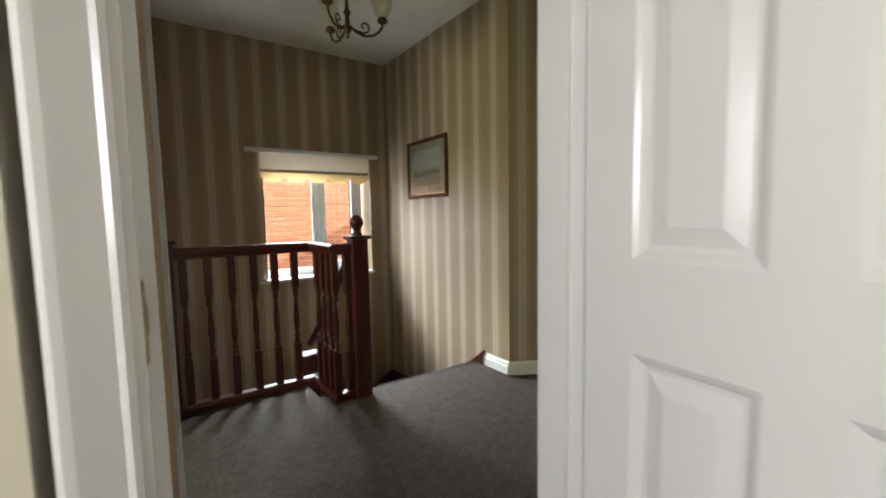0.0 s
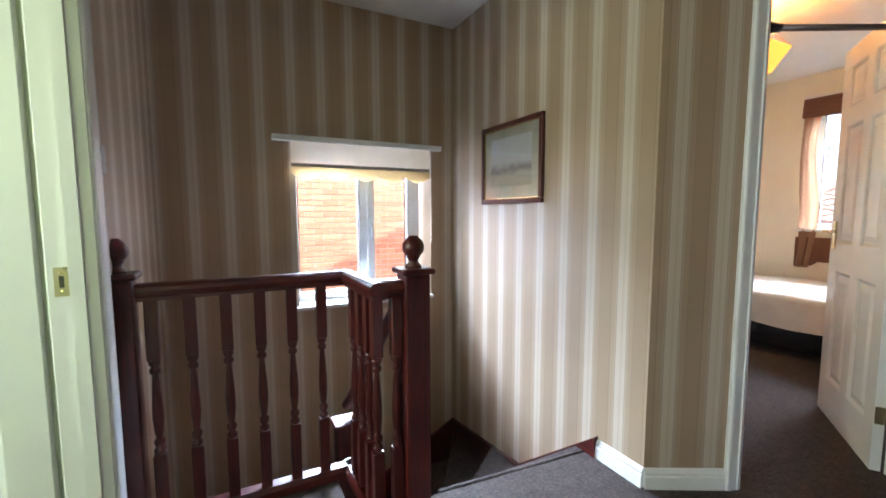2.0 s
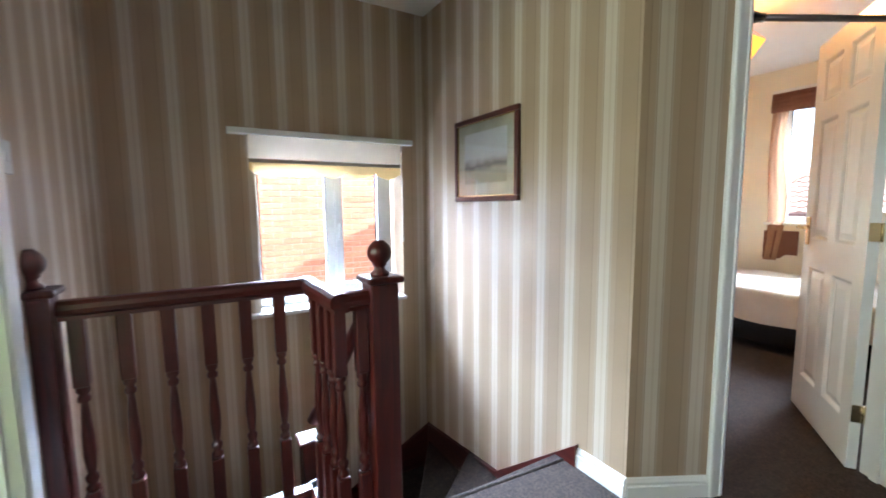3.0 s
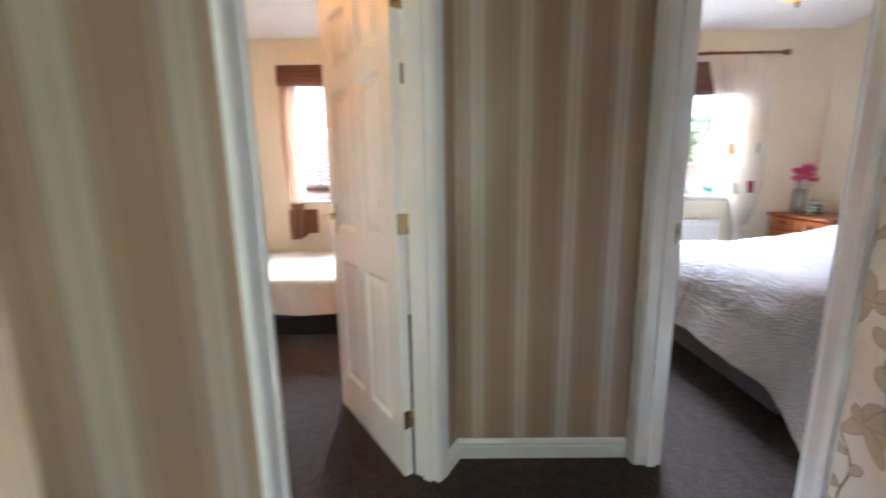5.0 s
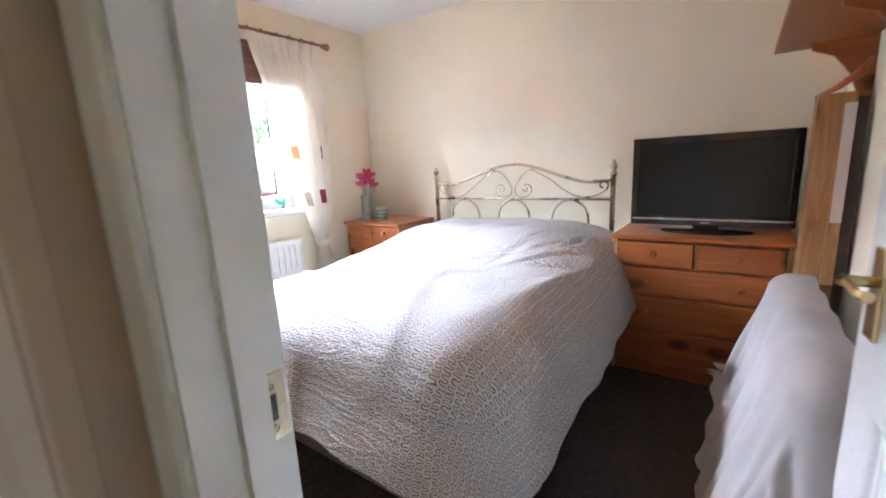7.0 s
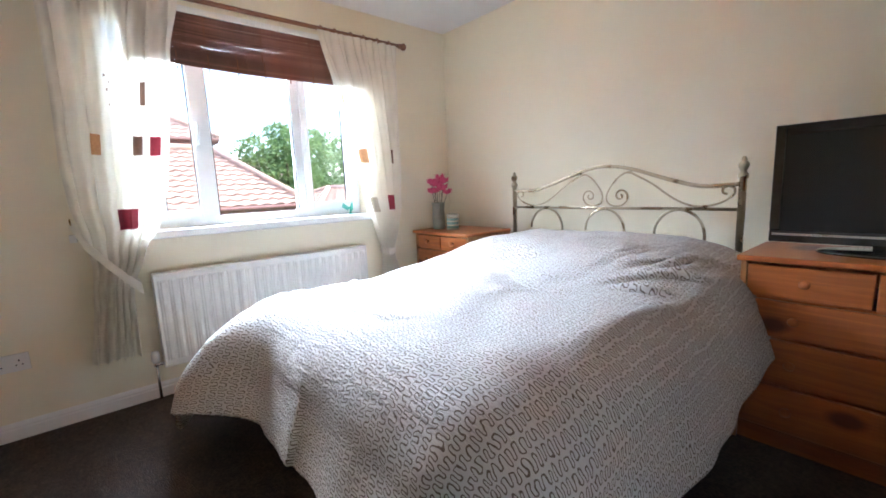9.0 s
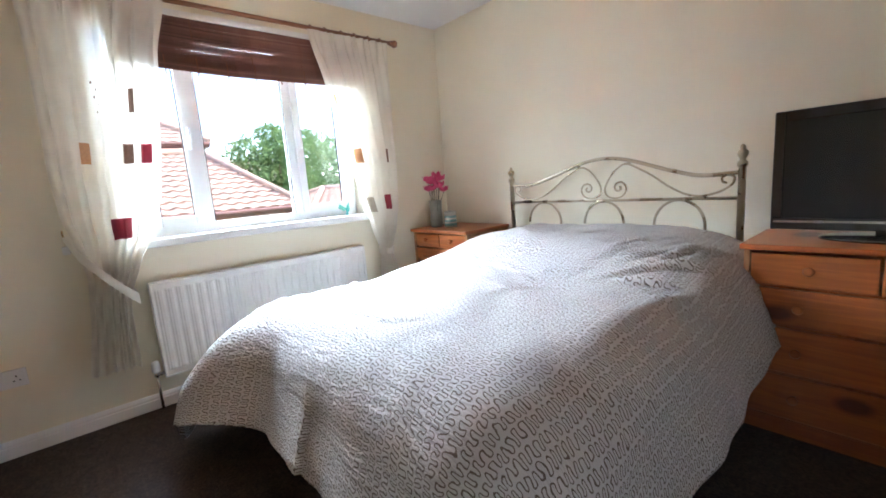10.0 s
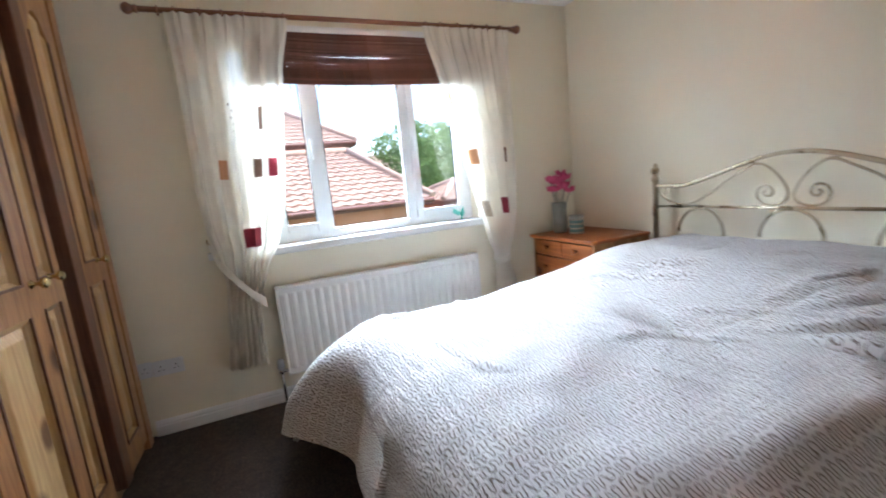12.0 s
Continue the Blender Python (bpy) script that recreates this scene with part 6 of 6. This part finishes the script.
lathe(bm, [(0.045, -0.02), (0.05, 0)], 20)
part("stem", bm, BRASS, t)
lamp_light("lamp_main_bedroom", (3.88, 1.42, TOP - 0.12), 2, (1.0, 0.62, 0.28), 0.05)
t = thing("pendant_lamp", (3.26, 4.48, TOP), "lit yellow glass pyramid pendant lamp in the single bedroom", "ceiling light")
bm = bmesh.new()
r0 = [bm.verts.new((0.05 * sx, 0.05 * sy, -0.42)) for sx, sy in ((-1, -1), (1, -1), (1, 1), (-1, 1))]
r1 = [bm.verts.new((0.12 * sx, 0.12 * sy, -0.27)) for sx, sy in ((-1, -1), (1, -1), (1, 1), (-1, 1))]
r2 = [bm.verts.new((0.114 * sx, 0.114 * sy, -0.268)) for sx, sy in ((-1, -1), (1, -1), (1, 1), (-1, 1))]
r3 = [bm.verts.new((0.045 * sx, 0.045 * sy, -0.412)) for sx, sy in ((-1, -1), (1, -1), (1, 1), (-1, 1))]
for u, v in ((r0, r1), (r1, r2), (r2, r3)):
    for i in range(4):
        bm.faces.new((u[i], u[(i + 1) % 4], v[(i + 1) % 4], v[i]))
bm.faces.new(r0[::-1])
bm.faces.new(r3)
part("glass_shade", bm, AMBER, t, "lit amber glass shade")
bm = bmesh.new()
tube(bm, [(0, 0, -0.40), (0, 0, 0)], 0.004, 6)
for sx, sy in ((-1, -1), (1, 1), (-1, 1), (1, -1)):
    tube(bm, [(0.118 * sx, 0.118 * sy, -0.268), (0, 0, -0.13)], 0.0018, 5)
lathe(bm, [(0.045, -0.02), (0.05, 0)], 20)
part("chains", bm, BRASS, t)
lamp_light("lamp_single_room", (3.26, 4.48, TOP - 0.20), 4, (1.0, 0.48, 0.10), 0.05)

# ---- single bedroom ----
t = thing("single_bed", (4.0, 3.60, 0), "single bed on a dark base with a pale crumpled cover", "bed")
bm = bmesh.new()
box(bm, 0.03, 0.93, 0.03, 1.85, 0.06, 0.27)
part("base", bevelled(bm, 0.01), BLACK, t, "dark bed base")
for x in (0.1, 0.85):
    for y in (0.1, 1.75):
        bm = bmesh.new()
        lathe(bm, [(0.02, 0), (0.02, 0.06)], 10, (x, y, 0))
        part("leg", bm, BLACK, t)
bm = bmesh.new()
box(bm, 0.03, 0.93, 0.03, 1.85, 0.27, 0.46)
part("mattress", bevelled(bm, 0.04, 3), SHEET, t)
bm = bmesh.new()
rows = []
for j in range(61):
    y = -0.02 + 1.92 * j / 60
    row = []
    for i in range(41):
        d = -0.30 + 1.36 * i / 40
        z, x = 0.475, d
        if d < 0.03:
            x = 0.0 - 0.012 * math.sin(y * 9) * min(-(d - 0.03) * 5, 1)
            z = 0.475 + (d - 0.03) * 0.75
        z += 0.010 * noise.noise(Vector((d * 5, y * 4, 3))) + 0.006 * math.sin(8 * (y + d * 1.2))
        x -= 0.010 * abs(noise.noise(Vector((d * 3, y * 6, 8)))) if d < 0.03 else 0
        row.append((x, y, max(z, 0.22)))
    rows.append(row)
sheet(bm, rows)
part("cover", bm, cloth("pale_cover", (0.68, 0.63, 0.55), 0.0, bump=0.3), t, "pale crumpled cover")

t = thing("roman_blind", (5.17, 4.43, 2.19), "brown fabric roman blind drawn up over the window", "blind")
bm = bmesh.new()
box(bm, 0.0, 0.025, -0.58, 0.58, -0.02, 0.01)
part("headrail", bm, GLOSS, t)
for k in range(4):
    bm = bmesh.new()
    sheet(bm, [[(-0.012 - 0.010 * math.sin(math.pi * j / 6) - 0.004 * k, -0.58 + 1.16 * i / 20, -0.02 - 0.042 * k - 0.062 * j / 6 + 0.010 * math.cos(math.pi * i / 20 * 2) * (k > 1)) for i in range(21)] for j in range(7)])
    part("fold", bm, DARKCLOTH, t, "brown cloth fold")
bm = bmesh.new()
sheet(bm, [[(0.0 - 0.006 * math.sin(i * 1.1), 0.44 + 0.03 * math.sin(1.2 * j / 4) + (0.135 - 0.02 * math.sin(j / 3)) * i / 10, -0.16 - 1.45 * j / 24) for i in range(11)] for j in range(25)])
part("side_panel", bm, cloth("tan_net", (0.36, 0.20, 0.12), 0.35), t, "hanging tan cloth edge")
bm = bmesh.new()
sheet(bm, [[(0.004, 0.30 + 0.28 * i / 6, -1.32 - 0.27 * j / 6 * (1 - 0.15 * (i < 3))) for i in range(7)] for j in range(7)])
part("lower_hem", bm, DARKCLOTH, t)

# rocking chair
t = thing("rocking_chair", pose(3.70, 5.24, 0, 0, 0, 200), "white painted rocking chair with a tan cushion", "chair")
CREAMP = mat("cream_paint", (0.62, 0.57, 0.50), 0.4)
for sx in (-0.22, 0.22):
    bm = bmesh.new()
    tube(bm, [(sx, -0.32, 0.07), (sx, -0.15, 0.025), (sx, 0.05, 0.012), (sx, 0.25, 0.03), (sx, 0.42, 0.08)], 0.013, 8)
    part("rocker", bm, CREAMP, t)
    bm = bmesh.new()
    tube(bm, [(sx, -0.18, 0.03), (sx, -0.2, 0.38), (sx, -0.2, 0.58)], 0.014, 8)
    part("front_leg", bm, CREAMP, t)
    bm = bmesh.new()
    tube(bm, [(sx, 0.18, 0.02), (sx, 0.18, 0.38), (sx, 0.27, 0.90)], 0.016, 8)
    part("back_post", bm, CREAMP, t)
    bm = bmesh.new()
    tube(bm, [(sx, -0.24, 0.59), (sx, 0.2, 0.60)], 0.014, 8)
    part("arm_rest", bm, CREAMP, t)
bm = bmesh.new()
box(bm, -0.23, 0.23, -0.22, 0.2, 0.37, 0.40)
part("seat", bevelled(bm, 0.01), CREAMP, t)
TANC = cloth("tan_cushion", (0.42, 0.26, 0.13), 0.0, bump=0.3)
bm = bmesh.new()
box(bm, -0.21, 0.21, -0.20, 0.18, 0.402, 0.45)
part("seat_cushion", bevelled(bm, 0.02, 3), TANC, t)
bm = bmesh.new()
box(bm, -0.20, 0.20, 0.0, 0.05, 0, 0.42)
bevelled(bm, 0.02, 3).transform(Matrix.Translation((0, 0.165, 0.46)) @ Matrix.Rotation(radians(-10), 4, "X"))
part("back_cushion", bm, TANC, t)
bm = bmesh.new()
tube(bm, [(-0.22, 0.27, 0.89), (0, 0.285, 0.93), (0.22, 0.27, 0.89)], 0.018, 8)
part("top_rail", bm, CREAMP, t)

# ---- outdoors ----
bm = bmesh.new()
box(bm, -120, 160, -140, 140, -3.1, -2.95)
tagged(mesh_ob("ground", bm, GRASS), kind="structure")
# unseen roof of this house, shaped to cast the gable shadow on the bricks
bm = bmesh.new()
prism(bm, [(-3.1, 2.45), (3.0, 5.5), (9.1, 2.45)], -0.6, NORTH + 0.45)
bm.transform(Matrix(((1, 0, 0, 0), (0, 0, 1, 0), (0, 1, 0, 0), (0, 0, 0, 1))))
for v in bm.verts:
    v.co.x = min(v.co.x, 5.9) if v.co.z < 4 else v.co.x
bmesh.ops.translate(bm, vec=(0, 0, 0.11), verts=bm.verts[:])
structure("roof", bm, TILE)

# the neighbour's brick wall opposite the landing window
t = tagged(new("brick_wall"), "sunlit red brick gable wall of the next house", "wall", kind="structure")
WY = 8.6
bm = bmesh.new()
box(bm, -6, 9, WY + 0.012, WY + 0.3, -3.0, 6.0)
part("mortar_face", bm, MORTAR, t)
rng = random.Random(2)
bm = bmesh.new()
box(bm, 0, 0.215, 0, 0.03, 0, 0.065)
bevelled(bm, 0.004, 1)
proto = part("brick", bm, BRICK, t)
brick_me = proto.data
proto.location = (0.2, WY, 0.0)
bm = bmesh.new()
count = 0
for r in range(-12, 44):
    for c in range(-6, 22):
        x = c * 0.225 + (0.1125 if r % 2 else 0)
        z = r * 0.075
        if 0.2 < x < 2.6 and -0.3 < z < 1.9 and count < 300:
            if count == 0:
                proto.location = (x, WY, z)
                count = 1
                continue
            ob = new("brick", brick_me)
            ob.parent = t
            ob.location = (x, WY + rng.uniform(0, 0.004), z)
            count += 1
        else:
            box(bm, x, x + 0.215, WY, WY + 0.03, z, z + 0.065)
tagged(part("brick_courses", bm, BRICK, t), kind="stuff")


def vary_by_object(m, amount):
    n, l = m.node_tree.nodes, m.node_tree.links
    b = n["Principled BSDF"]
    oi, isl, hsv, add = n.new("ShaderNodeObjectInfo"), n.new("ShaderNodeNewGeometry"), n.new("ShaderNodeHueSaturation"), n.new("ShaderNodeMath")
    l.new(oi.outputs["Random"], add.inputs[0])
    l.new(isl.outputs["Random Per Island"], add.inputs[1])
    mr = n.new("ShaderNodeMapRange")
    mr.inputs["From Max"].default_value = 2.0
    mr.inputs["To Min"].default_value, mr.inputs["To Max"].default_value = 1 - amount, 1 + amount
    l.new(add.outputs[0], mr.inputs[0])
    old = b.inputs["Base Color"].links[0].from_socket
    l.new(old, hsv.inputs["Color"])
    l.new(mr.outputs[0], hsv.inputs["Value"])
    l.new(hsv.outputs[0], b.inputs["Base Color"])


vary_by_object(BRICK, 0.45)
vary_by_object(SLATS, 0.5)


def roof_slope(name, parent, p0, p1, p2, p3, nx, ny):
    """Rows of wavy tiles over the slope p0 p1 (eaves) to p3 p2 (ridge)."""
    p0, p1, p2, p3 = [Vector(p) for p in (p0, p1, p2, p3)]
    up = (p1 - p0).cross(p3 - p0).normalized()
    if up.z < 0:
        up = -up
    bm = bmesh.new()
    sub = 4
    for j in range(ny):
        rows = []
        for v, lift in ((j / ny, 0.045), ((j + 1.06) / ny, 0.0)):
            v = min(v, 1.0)
            a, b = p0.lerp(p3, v), p1.lerp(p2, v)
            rows.append([a.lerp(b, i / (nx * sub)) + up * (lift + 0.028 * math.sin(6.28319 * i / sub + 0.5)) for i in range(nx * sub + 1)])
        sheet(bm, rows, smooth=False)
        low = [p - up * 0.05 for p in rows[0]]
        sheet(bm, [low, rows[0]], smooth=False)
    return tagged(part(name, bm, TILE, parent, "rows of wavy clay tiles"), kind="stuff")


SALMON = mat("salmon_brick", (0.50, 0.27, 0.17), 0.9, scale=30, bump=0.4, color2=(0.40, 0.20, 0.12))
FASCIA = mat("brown_fascia", (0.16, 0.075, 0.06), 0.6)


def house(name, x0, x1, y0, y1, eave, ridge, hip, label):
    t = thing(name, ((x0 + x1) / 2, (y0 + y1) / 2, -2.95), label, "house")
    o = t.matrix_world.translation
    L = lambda x, y, z: Vector((x, y, z)) - o
    bm = bmesh.new()
    a, b = L(x0 + 0.35, y0 + 0.35, -2.95), L(x1 - 0.35, y1 - 0.35, eave)
    box(bm, a.x, b.x, a.y, b.y, a.z, b.z)
    part("wall", bm, SALMON, t)
    xm = (x0 + x1) / 2
    bm = bmesh.new()
    a = L(x0, y0, eave - 0.16)
    b = L(x1, y1, eave)
    box(bm, a.x, b.x, a.y, b.y, a.z, b.z)
    part("fascia", bm, FASCIA, t)
    r0, r1 = L(xm, y0 + hip, ridge), L(xm, y1 - hip, ridge)
    c = [L(x0, y0, eave), L(x0, y1, eave), L(x1, y1, eave), L(x1, y0, eave)]
    nn = max(int((y1 - y0) / 0.33), 4)
    roof_slope("roof_slope", t, c[0], c[1], r1, r0, nn, 12)
    roof_slope("roof_slope", t, c[3], c[0], r0, r0 + Vector((0.01, 0, 0)), int((x1 - x0) / 0.33), 12)
    roof_slope("roof_slope", t, c[2], c[3], r0, r1, nn, 12)
    roof_slope("roof_slope", t, c[1], c[2], r1 + Vector((0.01, 0, 0)), r1, int((x1 - x0) / 0.33), 12)
    for p, q in ((c[0], r0), (c[3], r0), (c[1], r1), (c[2], r1), (r0, r1)):
        bm = bmesh.new()
        tube(bm, [p + Vector((0, 0, 0.05)), q + Vector((0, 0, 0.05))], 0.10, 8)
        part("ridge_tiles", bm, TILE, t)
    bm = bmesh.new()
    tube(bm, [c[0] + Vector((-0.05, 0, -0.05)), c[1] + Vector((-0.05, 0, -0.05))], 0.055, 8)
    part("gutter", bm, FASCIA, t)
    return t


house("garage_house", 13.0, 18.6, -1.95, 9.0, 0.87, 2.45, 1.6, "low brick house with a hipped clay tile roof")
house("neighbour_house", 18.9, 26.0, -1.35, 8.5, 3.15, 5.2, 3.0, "taller brick house with a clay tile roof")
house("low_outbuilding", 15.5, 20.0, -11.0, -3.3, 0.62, 1.25, 1.5, "low brick outbuilding with a clay tile roof")
house("distant_house", 42, 50, -14.0, -4.5, 1.7, 4.6, 0.1, "distant house with a pale roof beyond the trees")


def tree(x, y, h, r, seed, n, label):
    t = thing("tree", (x, y, -2.95), label, "tree", "garden trees")
    rg = random.Random(seed)
    bm = bmesh.new()
    tube(bm, [(0, 0, 0), (0.1, 0.05, h * 0.35), (0.0, 0.1, h * 0.7)], [0.22, 0.16, 0.06], 8)
    for k in range(7):
        a = 6.28 * k / 7 + rg.uniform(-0.3, 0.3)
        z = h * rg.uniform(0.35, 0.6)
        tube(bm, [(0.05, 0.05, z), (0.5 * r * math.cos(a), 0.5 * r * math.sin(a), z + 0.18 * h), (0.85 * r * math.cos(a), 0.85 * r * math.sin(a), z + 0.25 * h)], [0.09, 0.05, 0.02], 6)
    part("trunk", bm, BARK, t)
    clumps = [(Vector((rg.gauss(0, 0.45) * r, rg.gauss(0, 0.45) * r, h * rg.uniform(0.42, 0.97))), rg.uniform(0.22, 0.42) * r) for _ in range(26)]
    vs, fs = [], []
    for _ in range(n):
        c, cr = rg.choice(clumps)
        d = Vector((rg.gauss(0, 1), rg.gauss(0, 1), rg.gauss(0, 1))).normalized() * cr * rg.uniform(0.6, 1.08)
        d.z *= 0.75
        p = c + d
        s = rg.uniform(0.06, 0.13)
        u = Vector((rg.gauss(0, 1), rg.gauss(0, 1), rg.gauss(0, 1))).normalized()
        w = u.orthogonal().normalized()
        k = len(vs)
        vs += [p - u * s, p + w * s * 0.6, p + u * s, p - w * s * 0.6]
        fs.append((k, k + 1, k + 2, k + 3))
    me = bpy.data.meshes.new("crown")
    me.from_pydata([tuple(v) for v in vs], [], fs)
    me.materials.append(LEAF)
    ob = new("crown", me)
    ob.parent = t
    tagged(ob, "crown of many small green leaves")


tree(24.0, -5.6, 6.9, 2.6, 1, 9000, "broad leafy green tree behind the low roofs")
tree(27.0, -8.6, 7.6, 3.0, 2, 9000, "tall leafy green tree behind the low roofs")
tree(31.0, -1.5, 6.2, 2.6, 3, 6000, "rounded green tree in the distance")
tree(34.0, -4.5, 6.4, 2.8, 5, 6000, "leafy green tree in the distance")
tree(14.0, 16.5, 8.0, 3.2, 4, 9000, "leafy green tree in the next garden")
tree(20.0, 13.0, 8.5, 3.2, 6, 9000, "leafy green tree beyond the next garden")
